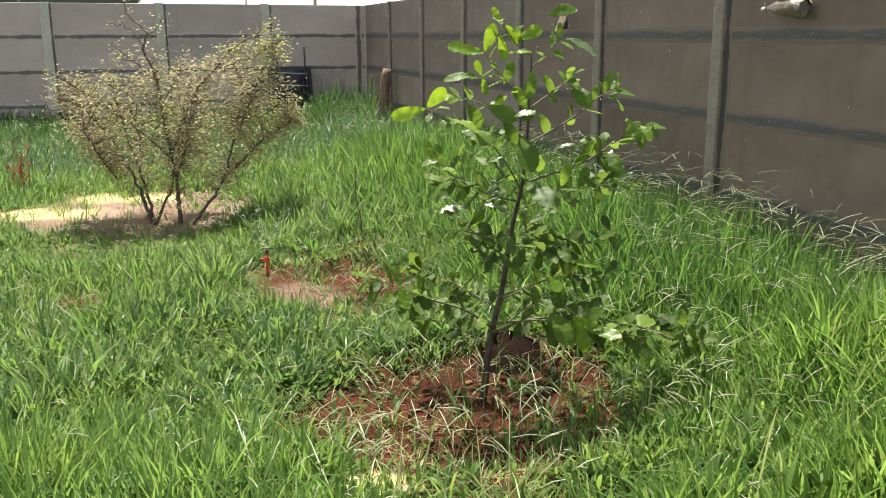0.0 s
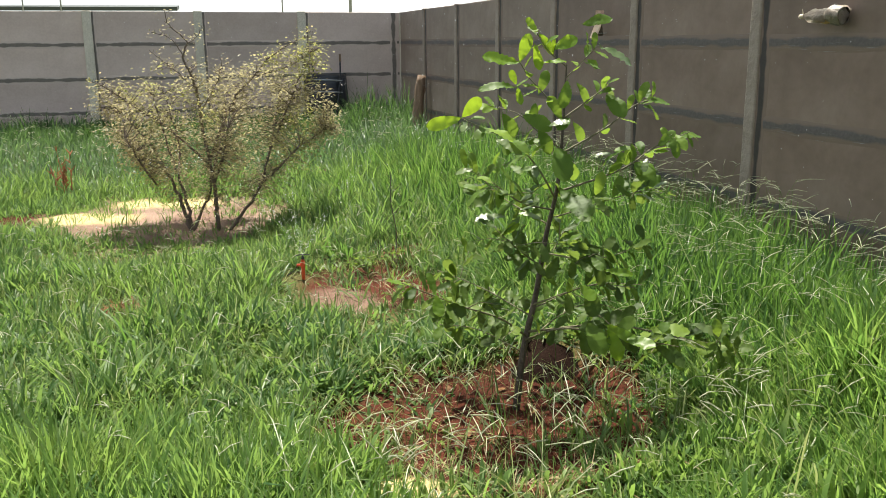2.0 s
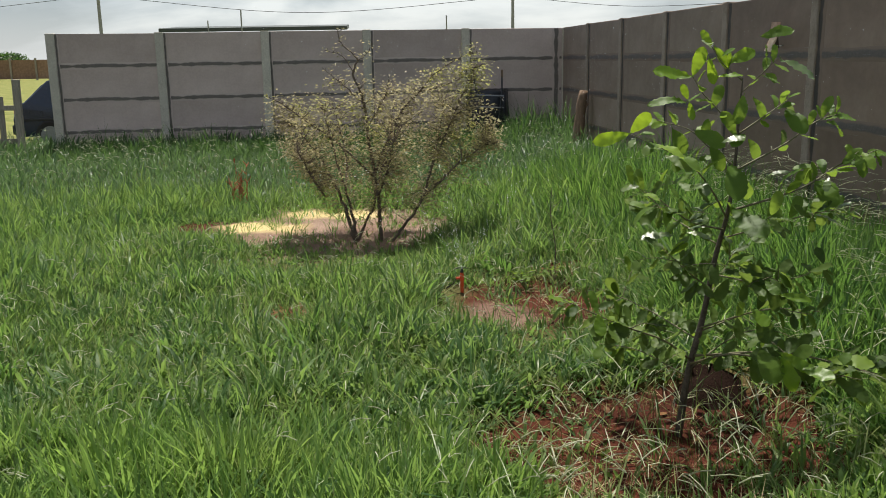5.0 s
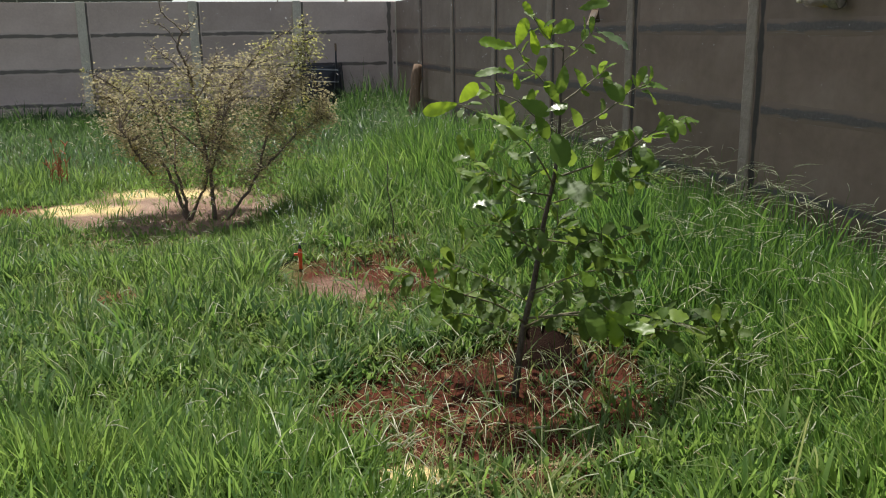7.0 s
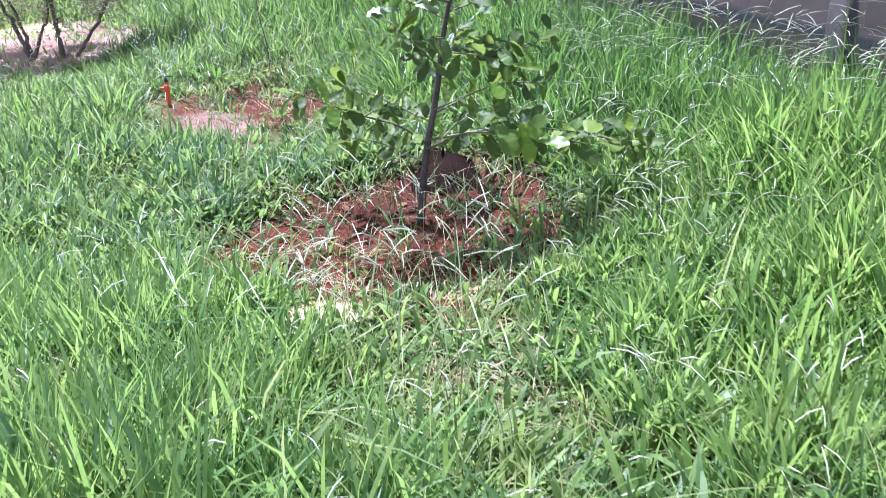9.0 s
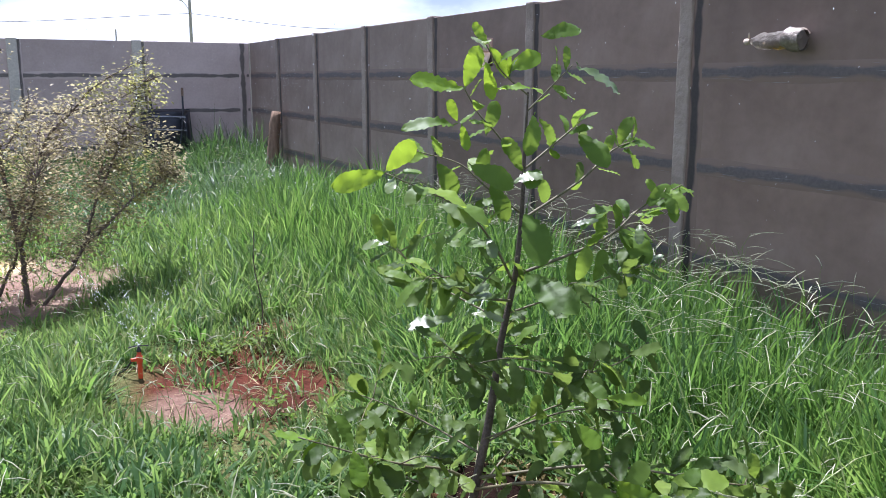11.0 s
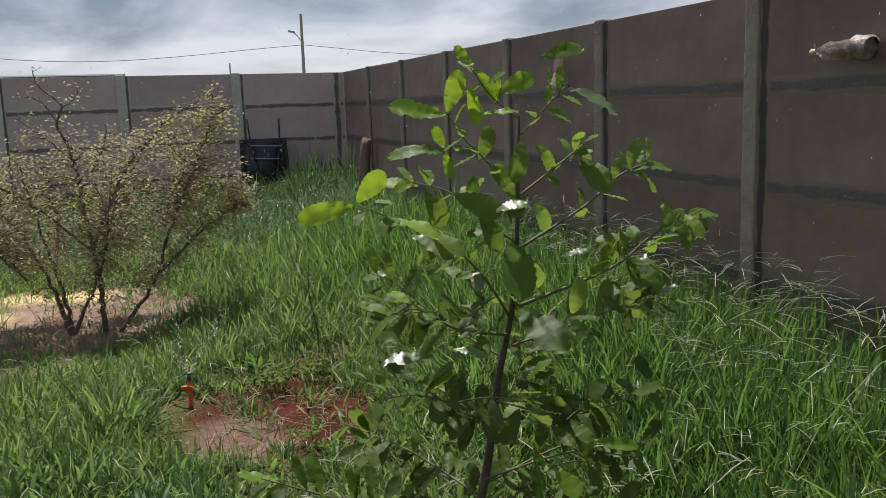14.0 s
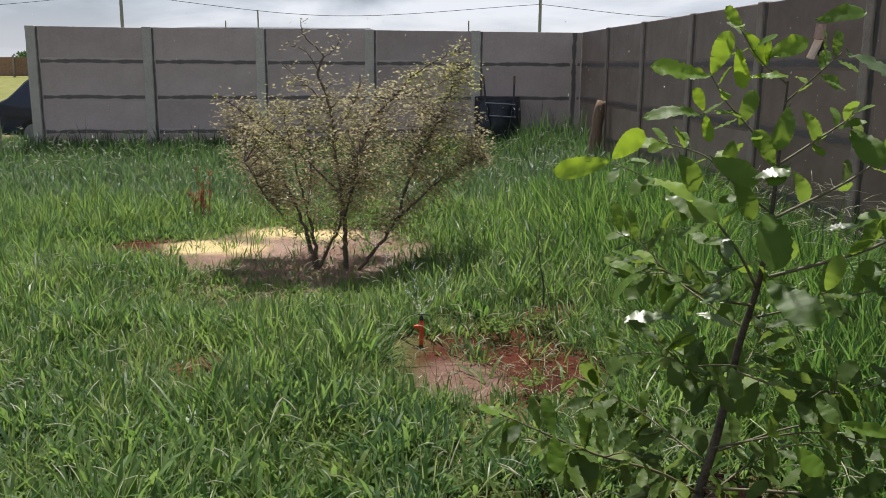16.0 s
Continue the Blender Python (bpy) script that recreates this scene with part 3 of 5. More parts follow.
def citrus_tree():
    rnd = random.Random(11)
    tree = thing("citrus_tree", "young lemon tree with glossy green leaves in a bare soil basin", "tree")

    def limb(name, pts, r0, r1, mat=TWIG, sides=7):
        line = smooth_line(pts)
        bm = bmesh.new()
        tube(bm, line, taper(len(line), r0, r1), sides)
        part(name, bm, mat, tree, smooth=True)
        return line

    def leaf(base, tip, young=False, turn=None, wide=1.0, wet=False):
        base, tip = Vector(base), Vector(tip)
        way = tip - base
        size = (1.14 if turn is None else 1.24) * way.length / 0.1
        x = way.normalized()
        up = Vector((rnd.uniform(-0.55, 0.55), rnd.uniform(-0.75, 0.25), 0.9)) if turn is None else Vector(turn)
        y = up.cross(x).normalized()
        z = x.cross(y)
        m = Matrix((x, y, z)).transposed().to_4x4()
        piece("leaf", rnd.choice(SHEEN_LEAVES if wet or (turn is None and base.z > 0.8 and rnd.random() < 0.06) else NEW_LEAVES if young else FULL_LEAVES if base.z > 1.05 or rnd.random() < 0.2 else OLD_LEAVES), tree, Matrix.Translation(base) @ m @ Matrix.Diagonal((size, size * wide, size, 1)))

    def sprig(line, count, size=0.085, young=False, start=0.15, hang=0.14):
        """Leaves set alternately along a limb."""
        for k in range(count):
            t = start + (1 - start) * (k + rnd.uniform(0.1, 0.9)) / count
            i = min(int(t * (len(line) - 1)), len(line) - 2)
            way = (line[i + 1] - line[i]).normalized()
            out = way.orthogonal()
            out.rotate(Matrix.Rotation(rnd.uniform(0, 6.28), 3, way))
            go = (way * rnd.uniform(0.2, 0.9) + out.normalized() + Vector((0, 0, -hang))).normalized()
            base = line[i].lerp(line[i + 1], 0.5)
            tip = base + go * size * rnd.uniform(0.75, 1.2)
            if tip.y < 4.24 and 3.24 < tip.x < 3.62 and 0.36 < tip.z < 0.82:
                continue
            leaf(base, tip, young)

    limb("trunk", [(3.235, 4.73, -0.06), (3.27, 4.735, 0.25), (3.33, 4.74, 0.52), (3.375, 4.745, 0.79), (3.425, 4.75, 1.0), (3.445, 4.75, 1.2), (3.455, 4.755, 1.4), (3.46, 4.75, 1.58)], 0.0175, 0.003, BARK, 10)
    a = limb("branch", [(3.425, 4.75, 1.0), (3.74, 4.72, 1.1), (3.92, 4.76, 1.19), (4.14, 4.82, 1.25)], 0.006, 0.002)
    b = limb("branch", [(3.445, 4.75, 1.18), (3.68, 4.78, 1.29), (3.84, 4.83, 1.38), (3.96, 4.86, 1.41)], 0.005, 0.002)
    c = limb("branch", [(3.452, 4.752, 1.34), (3.63, 4.8, 1.44), (3.70, 4.82, 1.48)], 0.004, 0.0018)
    d = limb("branch", [(3.46, 4.755, 1.52), (3.53, 4.74, 1.59), (3.585, 4.7, 1.66)], 0.003, 0.0015)
    e = limb("branch", [(3.46, 4.75, 1.57), (3.38, 4.77, 1.64), (3.31, 4.76, 1.73)], 0.003, 0.0014)
    f = limb("branch", [(3.452, 4.752, 1.34), (3.35, 4.76, 1.46), (3.29, 4.76, 1.52), (3.23, 4.74, 1.6)], 0.004, 0.0015)
    g = limb("branch", [(3.445, 4.75, 1.2), (3.33, 4.78, 1.29), (3.26, 4.83, 1.36), (3.13, 4.88, 1.4)], 0.004, 0.0015)
    h = limb("branch", [(3.42, 4.745, 0.97), (3.31, 4.68, 1.12), (3.17, 4.62, 1.25), (2.93, 4.6, 1.365)], 0.005, 0.0016)
    i = limb("branch", [(3.41, 4.745, 0.92), (3.22, 4.65, 0.98), (3.06, 4.6, 1.09)], 0.005, 0.0018)
    j = limb("branch", [(3.40, 4.745, 0.88), (3.56, 4.68, 0.94), (3.74, 4.66, 0.99), (3.93, 4.72, 1.0)], 0.004, 0.0016)
    k = limb("branch", [(3.28, 4.735, 0.32), (3.1, 4.58, 0.47), (2.88, 4.48, 0.58), (2.62, 4.45, 0.71)], 0.006, 0.002)
    l = limb("branch", [(3.275, 4.735, 0.3), (3.34, 4.4, 0.46), (3.55, 4.2, 0.46), (3.78, 4.2, 0.40)], 0.006, 0.002)
    m = limb("branch", [(3.28, 4.735, 0.34), (3.6, 4.5, 0.42), (3.92, 4.34, 0.37), (4.12, 4.3, 0.33)], 0.006, 0.002)
    n = limb("branch", [(3.36, 4.745, 0.72), (3.46, 4.5, 0.74), (3.62, 4.47, 0.76), (3.74, 4.46, 0.82)], 0.004, 0.0016)
    o = limb("branch", [(3.35, 4.745, 0.66), (3.18, 4.52, 0.78), (3.02, 4.42, 0.92)], 0.004, 0.0016)
    q = limb("branch", [(3.33, 4.745, 0.55), (3.5, 5.0, 0.62), (3.66, 5.2, 0.72)], 0.004, 0.0016)
    s = limb("branch", [(3.39, 4.745, 0.85), (3.24, 5.0, 0.95), (3.14, 5.15, 1.08)], 0.004, 0.0016)
    u = limb("branch", [(3.30, 4.735, 0.42), (3.14, 4.98, 0.5), (2.96, 5.15, 0.56)], 0.004, 0.0016)

    low = [limb("branch", p, 0.004, 0.0016) for p in ([(3.27, 4.735, 0.27), (3.5, 4.86, 0.36), (3.72, 4.95, 0.38), (3.92, 4.9, 0.32)], [(3.27, 4.735, 0.26), (3.4, 4.95, 0.34), (3.5, 5.12, 0.36)],
                                                      [(3.265, 4.735, 0.24), (3.08, 4.86, 0.33), (2.9, 4.9, 0.36)], [(3.3, 4.735, 0.45), (3.6, 4.72, 0.55), (3.82, 4.62, 0.56)], [(3.31, 4.735, 0.47), (3.52, 4.55, 0.6), (3.66, 4.4, 0.62)])]
    for line in low:
        sprig(line, 13, 0.088, False, 0.1, 0.4)
    # the long left spray and the crown's top leaves
    leaf((2.93, 4.60, 1.37), (2.80, 4.58, 1.345), True, (0.1, -1, 0.1), 0.85)
    leaf((2.925, 4.60, 1.37), (2.985, 4.57, 1.435), True, (0.3, -0.9, 0.4), 1.25)
    leaf((2.95, 4.59, 1.36), (3.0, 4.56, 1.375), False, (0, -0.3, 1), 1.2)
    leaf((3.24, 4.75, 1.59), (3.10, 4.74, 1.62), True, (0.1, -0.8, 0.6), 0.9)
    leaf((3.225, 4.72, 1.59), (3.255, 4.70, 1.69), True, (-0.2, -1, 0.1), 1.05)
    leaf((3.32, 4.75, 1.72), (3.275, 4.74, 1.77), True, (0.2, -0.9, 0.3), 1.2)
    leaf((3.33, 4.77, 1.72), (3.40, 4.78, 1.645), True, (0, -0.9, 0.5))
    leaf((3.40, 4.78, 1.645), (3.50, 4.78, 1.69), True, (0, -0.9, 0.5), 1.1)
    leaf((3.29, 4.72, 1.675), (3.32, 4.72, 1.58), True, (0, -1, 0.2), 0.9)
    leaf((3.33, 4.72, 1.59), (3.42, 4.71, 1.60), True, (0, -0.4, 0.9), 0.8)
    leaf((3.59, 4.90, 1.755), (3.72, 4.90, 1.785), False, (0.1, -0.75, 0.6), 0.8)
    leaf((3.57, 4.66, 1.665), (3.70, 4.64, 1.60), False, (-0.40, -0.44, 0.88), 0.8, True)
    # wet leaves that catch the sky
    leaf((3.12, 4.55, 0.95), (2.995, 4.54, 0.945), False, (-0.2, -0.38, 0.9), 0.9, True)
    leaf((3.16, 4.55, 0.955), (3.24, 4.52, 0.945), False, (-0.25, -0.4, 0.9), 0.8, True)
    leaf((3.06, 4.56, 1.285), (3.15, 4.52, 1.235), False, (-0.25, -0.42, 0.88), 1.2, True)
    leaf((3.30, 4.56, 1.325), (3.37, 4.54, 1.35), False, (-0.3, -0.5, 0.85), 1.1, True)
    leaf((3.50, 4.56, 1.18), (3.57, 4.54, 1.205), False, (-0.35, -0.42, 0.88), 0.7, True)
    leaf((3.86, 4.26, 0.485), (3.98, 4.24, 0.43), False, (-0.3, -0.45, 0.88), 0.8, True)
    leaf((3.58, 4.80, 1.60), (3.63, 4.80, 1.57), False, (0, -0.8, 0.5), 1.3)
    leaf((3.43, 4.66, 1.52), (3.40, 4.62, 1.425), False, (0, -1, 0.1), 1.0)
    leaf((3.53, 4.80, 1.50), (3.59, 4.80, 1.42), False, (0, -1, 0.3), 0.8)
    leaf((3.25, 4.82, 1.48), (3.11, 4.83, 1.49), False, (0, -0.6, 0.8), 0.75)
    leaf((3.24, 4.80, 1.49), (3.215, 4.79, 1.545), True, (0, -0.9, 0.2), 1.2)
    leaf((3.215, 4.72, 1.49), (3.23, 4.71, 1.425), True, (0, -1, 0.1), 1.0)
    leaf((3.37, 4.86, 1.44), (3.41, 4.87, 1.53), False, (0, -0.9, 0.3))
    leaf((3.42, 4.60, 1.36), (3.35, 4.54, 1.33), False, (0.3, -0.45, 1), 1.1)
    leaf((3.445, 4.74, 1.33), (3.39, 4.74, 1.42), False, (0, -1, 0.2))
    leaf((3.52, 4.80, 1.32), (3.57, 4.80, 1.24), False, (0, -1, 0.2))
    leaf((3.19, 4.88, 1.38), (3.09, 4.88, 1.395), False, (0, -0.5, 0.8))
    leaf((3.18, 4.82, 1.37), (3.23, 4.80, 1.28), False, (0, -1, 0.2), 1.2)
    leaf((3.23, 4.70, 1.37), (3.325, 4.64, 1.32), False, (0, -0.9, 0.4), 1.1)
    leaf((3.33, 4.75, 1.31), (3.37, 4.72, 1.21), False, (0, -1, 0.2))
    leaf((3.04, 4.60, 1.33), (2.985, 4.56, 1.30), False, (0, -0.3, 1), 1.2)
    leaf((3.02, 4.58, 1.33), (3.10, 4.5, 1.295), False, (0.2, -0.3, 1), 1.1)
    leaf((3.12, 4.58, 1.29), (3.175, 4.5, 1.24), False, (0.2, -0.4, 0.9), 1.1)
    leaf((3.36, 4.58, 1.24), (3.335, 4.45, 1.15), False, (0, -0.9, 0.4), 1.15)
    leaf((3.50, 4.75, 1.14), (3.53, 4.78, 1.06), False, (0, -1, 0.1))
    leaf((3.64, 4.74, 1.10), (3.69, 4.7, 1.185), False, (0.2, -0.3, 1), 0.7)
    leaf((3.68, 4.80, 1.45), (3.71, 4.70, 1.37), False, (0, -1, 0.2), 1.2)
    leaf((3.87, 4.84, 1.39), (4.02, 4.86, 1.405), False, (0, -0.5, 0.9), 0.7)
    leaf((3.90, 4.85, 1.38), (4.02, 4.92, 1.335), False, (0, -0.6, 0.8), 0.7)
    leaf((4.06, 4.82, 1.21), (4.2, 4.86, 1.24), False, (0, -0.4, 0.9), 0.8)
    leaf((3.80, 4.72, 1.14), (3.83, 4.62, 1.06), False, (0, -1, 0.2), 1.3)
    leaf((3.62, 4.72, 1.07), (3.60, 4.66, 0.975), False, (0, -1, 0.2), 1.2)
    leaf((3.40, 4.66, 1.04), (3.46, 4.5, 0.96), False, (0, -0.9, 0.4), 1.1)
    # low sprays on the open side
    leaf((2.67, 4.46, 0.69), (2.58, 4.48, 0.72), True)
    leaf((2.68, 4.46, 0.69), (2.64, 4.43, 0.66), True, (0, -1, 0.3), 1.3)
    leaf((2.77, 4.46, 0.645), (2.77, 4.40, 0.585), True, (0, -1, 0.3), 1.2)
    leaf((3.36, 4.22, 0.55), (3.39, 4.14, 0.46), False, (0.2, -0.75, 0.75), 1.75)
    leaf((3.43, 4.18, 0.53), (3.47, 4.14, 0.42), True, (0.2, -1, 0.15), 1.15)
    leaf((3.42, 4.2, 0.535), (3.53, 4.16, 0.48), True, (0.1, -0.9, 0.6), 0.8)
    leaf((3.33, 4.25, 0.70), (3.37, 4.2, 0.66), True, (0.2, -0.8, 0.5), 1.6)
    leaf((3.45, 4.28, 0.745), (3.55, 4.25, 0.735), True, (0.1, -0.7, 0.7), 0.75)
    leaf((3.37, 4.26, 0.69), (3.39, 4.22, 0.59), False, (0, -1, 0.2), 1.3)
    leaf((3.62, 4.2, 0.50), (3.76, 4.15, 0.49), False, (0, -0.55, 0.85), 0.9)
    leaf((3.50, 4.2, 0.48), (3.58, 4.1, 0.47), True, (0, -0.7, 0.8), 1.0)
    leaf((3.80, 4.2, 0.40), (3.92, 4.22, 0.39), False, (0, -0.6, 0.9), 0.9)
    for line, count, size, young in ((a, 8, 0.08, False), (b, 5, 0.08, False), (c, 3, 0.075, False), (d, 3, 0.06, False), (e, 2, 0.06, True), (f, 4, 0.07, False), (g, 6, 0.085, False),
                                     (h, 7, 0.085, False), (i, 9, 0.09, False), (j, 9, 0.09, False), (k, 12, 0.085, False), (l, 13, 0.095, False), (m, 13, 0.095, False), (n, 10, 0.095, False),
                                     (o, 9, 0.095, False), (q, 9, 0.09, False), (s, 8, 0.09, False), (u, 8, 0.09, False)):
        sprig(line, 2 if line[-1].z < 1.15 else 0, 0.09, False, 0.0)
        sprig(line, int(count * (2.25 if line[-1].z < 0.83 else 1.7 if line[-1].z < 1.2 else 1.0)), size * 1.02, young)
        if line[-1].z > 1.15:
            sprig(line, 4, 0.075, False, 0.3, 0.25)
        if line[-1].z < 1.3:
            for _ in range(3):
                at = line[rnd.randrange(len(line) // 3, len(line) - 1)]
                go = Vector((rnd.uniform(-1, 1), rnd.uniform(-1, 0.7), rnd.uniform(-0.2, 0.5))).normalized() * rnd.uniform(0.12, 0.22)
                sprig(limb("twig", [at, at + go * 0.5 + Vector((0, 0, 0.015)), at + go], 0.0025, 0.001, TWIG, 5), 5, 0.09)


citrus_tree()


# ---- the open shrub with small pale leaves ----
def shrub():
    rnd = random.Random(5)
    root = thing("shrub", "spreading shrub with small yellowish-green leaves and dark stems", "shrub")
    limbs = []

    def limb(pts, r0, r1, wob=0.005):
        line = smooth_line(pts, 7)
        for p in line[3:]:
            p += Vector((rnd.gauss(0, wob), rnd.gauss(0, wob), rnd.gauss(0, 0.6 * wob)))
        bm = bmesh.new()
        tube(bm, line, taper(len(line), r0, r1), 7)
        part("stem", bm, STEM, root, smooth=True)
        limbs.extend(line[3:])
        return line

    # two low forks, a main leader, a long limb to one side, and limbs that fill the depth of the crown
    for pts, r in (([(1.69, 9.28, -0.06), (1.63, 9.29, 0.16), (1.58, 9.32, 0.32), (1.5, 9.36, 0.52), (1.34, 9.4, 0.82), (1.15, 9.4, 1.08)], 0.026),
                   ([(1.69, 9.28, -0.06), (1.66, 9.3, 0.2), (1.60, 9.36, 0.46), (1.5, 9.45, 0.85), (1.42, 9.5, 1.2)], 0.022),
                   ([(1.70, 9.27, 0.0), (1.78, 9.28, 0.17), (1.87, 9.32, 0.35), (1.86, 9.4, 0.6)], 0.02),
                   ([(1.98, 9.23, -0.06), (2.12, 9.2, 0.12), (2.3, 9.2, 0.36), (2.4, 9.25, 0.64), (2.55, 9.3, 0.97), (2.7, 9.35, 1.29), (2.8, 9.4, 1.5)], 0.02),
                   ([(2.3, 9.2, 0.38), (2.65, 9.3, 0.68), (2.92, 9.35, 0.86), (3.05, 9.35, 0.88)], 0.011),
                   ([(1.60, 9.38, 0.5), (1.6, 9.75, 0.8), (1.5, 10.05, 1.2)], 0.013), ([(1.9, 9.36, 0.5), (2.0, 9.8, 0.8), (2.1, 10.1, 1.25)], 0.013),
                   ([(2.4, 9.25, 0.62), (2.5, 9.6, 0.9), (2.6, 9.9, 1.2)], 0.011), ([(1.91, 9.3, 0.42), (2.0, 9.0, 0.72), (2.05, 8.75, 0.98)], 0.012),
                   ([(1.4, 9.34, 0.42), (1.32, 9.05, 0.62), (1.2, 8.85, 0.9)], 0.011), ([(2.3, 9.2, 0.4), (2.5, 8.98, 0.6), (2.66, 8.85, 0.8)], 0.01),
                   ([(1.35, 9.36, 0.48), (1.2, 9.7, 0.7), (1.08, 9.95, 0.95)], 0.011)):
        limb(pts, 0.85 * r, 0.004)
    shoots = [limb(p, r, 0.0025, 0.004) for p, r in (
        ([(1.92, 9.25, -0.06), (1.91, 9.26, 0.2), (1.91, 9.32, 0.38), (1.84, 9.4, 0.9), (1.80, 9.4, 1.28), (1.71, 9.4, 1.56), (1.75, 9.4, 1.70), (1.61, 9.4, 1.84), (1.58, 9.4, 1.96)], 0.022),
        ([(1.88, 9.37, 0.62), (2.1, 9.4, 1.12), (2.32, 9.4, 1.38), (2.51, 9.4, 1.57), (2.73, 9.4, 1.70), (2.86, 9.4, 1.73)], 0.012),
        ([(1.86, 9.4, 0.6), (1.49, 9.45, 0.96), (1.3, 9.45, 1.09), (1.0, 9.4, 1.32), (0.88, 9.4, 1.36)], 0.012),
        ([(1.80, 9.4, 1.28), (1.62, 9.45, 1.45), (1.42, 9.45, 1.62)], 0.006), ([(1.72, 9.4, 1.56), (1.62, 9.4, 1.72), (1.45, 9.4, 1.78)], 0.005), ([(1.76, 9.4, 1.68), (1.84, 9.4, 1.74), (1.9, 9.42, 1.82)], 0.004),
        ([(2.32, 9.4, 1.38), (2.6, 9.4, 1.45), (2.85, 9.4, 1.58)], 0.006), ([(1.82, 9.4, 1.05), (2.0, 9.45, 1.35), (2.05, 9.45, 1.55)], 0.006))]
    # bunches of leaves through the crown, each on a twig from the nearest limb
    places = [p for line in shoots for p in line[len(line) // 3::2]]
    sparse = len(places)
    tops = ((0.9, 1.2), (1.0, 1.36), (1.2, 1.40), (1.4, 1.46), (1.6, 1.56), (1.75, 1.56), (1.95, 1.54), (2.15, 1.56), (2.4, 1.62), (2.6, 1.68), (2.85, 1.72), (2.97, 1.5), (3.02, 1.2), (3.1, 0.98))
    feet = ((0.9, 1.0), (1.1, 0.68), (1.35, 0.45), (1.6, 0.38), (1.9, 0.38), (2.2, 0.36), (2.5, 0.4), (2.8, 0.58), (3.1, 0.84))
    while len(places) < 1330:
        x, d = rnd.uniform(0.9, 3.1), rnd.uniform(-1, 1)
        side = (x - 2.0) / 1.12
        deep = d * math.sqrt(max(0.0, 1 - side * side))
        top = float(np.interp(x, [q[0] for q in tops], [q[1] for q in tops])) * (1 - 0.2 * d * d)
        low = float(np.interp(x, [q[0] for q in feet], [q[1] for q in feet])) + 0.14 * noise.noise((x * 2.7, d * 2, 3.0))
        p = Vector((x, 9.45 + 0.7 * deep, low + (top - low) * rnd.random()))
        if rnd.random() > (top - low) / 0.6 or noise.noise(p * 2.6 + Vector((3, 1, 7))) < -0.38 or noise.noise(p * 5.5) < -0.3:
            continue
        if rnd.random() > 1.1 - 0.42 * (p.z - low) / (top - low):
            continue
        places.append(p)
    for _ in range(70):
        x = rnd.uniform(1.35, 2.6)
        places.append(Vector((x, 9.3 + rnd.gauss(0, 0.22), rnd.uniform(0.14, 0.5) + 0.12 * abs(x - 1.9))))
    for _ in range(130):
        x = rnd.uniform(1.85, 2.75)
        places.append(Vector((x, 9.42 + rnd.gauss(0, 0.25), rnd.uniform(1.0, 1.42 + 0.22 * (x - 1.85)))))
    for _ in range(26):
        places.append(Vector((rnd.gauss(2.86, 0.1), rnd.gauss(9.4, 0.12), rnd.gauss(1.58, 0.1))))
    for _ in range(8):
        places.append(Vector((rnd.uniform(2.5, 3.05), rnd.gauss(9.3, 0.2), rnd.uniform(0.36, 0.9))))
    twigs = bmesh.new()
    v, fcs, tints = [], [], []
    for index, p in enumerate(places):
        young = noise.noise(p * 1.9 + Vector((9, 2, 4))) > 0.34 - 0.14 * (p.x - 1.9)
        near = min(limbs, key=lambda q: (q - p).length + 0.5 * max(0, q.z - p.z))
        tube(twigs, [near, near.lerp(p, 0.5) + Vector((rnd.gauss(0, 0.03), rnd.gauss(0, 0.03), 0.03)), p], [0.003, 0.002, 0.0012], 4, False)
        for _ in range(rnd.randint(4, 8) if index < sparse else rnd.randint(10, 17)):
            size = rnd.uniform(0.023, 0.044)
            x = Vector((rnd.uniform(-1, 1), rnd.uniform(-1, 1), rnd.uniform(-0.4, 0.25))).normalized()
            y = Vector((rnd.uniform(-0.6, 0.6), rnd.uniform(-0.6, 0.6), 1)).cross(x).normalized()
            z = x.cross(y)
            c = near.lerp(p, rnd.uniform(0.4, 1.08)) + Vector((rnd.gauss(0, 0.048), rnd.gauss(0, 0.048), rnd.gauss(0, 0.038)))
            b = len(v)
            for q in ((0, 0, 0), (0.45, 0.26, 0.06), (0.5, 0, -0.02), (0.45, -0.26, 0.06), (1, 0, -0.1)):
                v.append(c + size * (q[0] * x + q[1] * y + q[2] * z))
            tints += [1 if (p.x > 2.7 and p.z > 1.3 and rnd.random() < 0.75) or young else 0] * 4
            fcs += [(b, b + 2, b + 1), (b, b + 3, b + 2), (b + 1, b + 2, b + 4), (b + 2, b + 3, b + 4)]
    part("twig_mass", twigs, STEM, root, "thin dark twigs", kind="stuff")
    me = bpy.data.meshes.new("foliage")
    me.from_pydata([tuple(q) for q in v], [], fcs)
    me.materials.append(SHRUB_LEAF)
    me.materials.append(SHRUB_YOUNG)
    me.polygons.foreach_set("material_index", tints)
    ob = new("foliage", me)
    ob.parent = root
    tagged(ob, "small yellowish-green leaves in bunches", kind="stuff")


shrub()


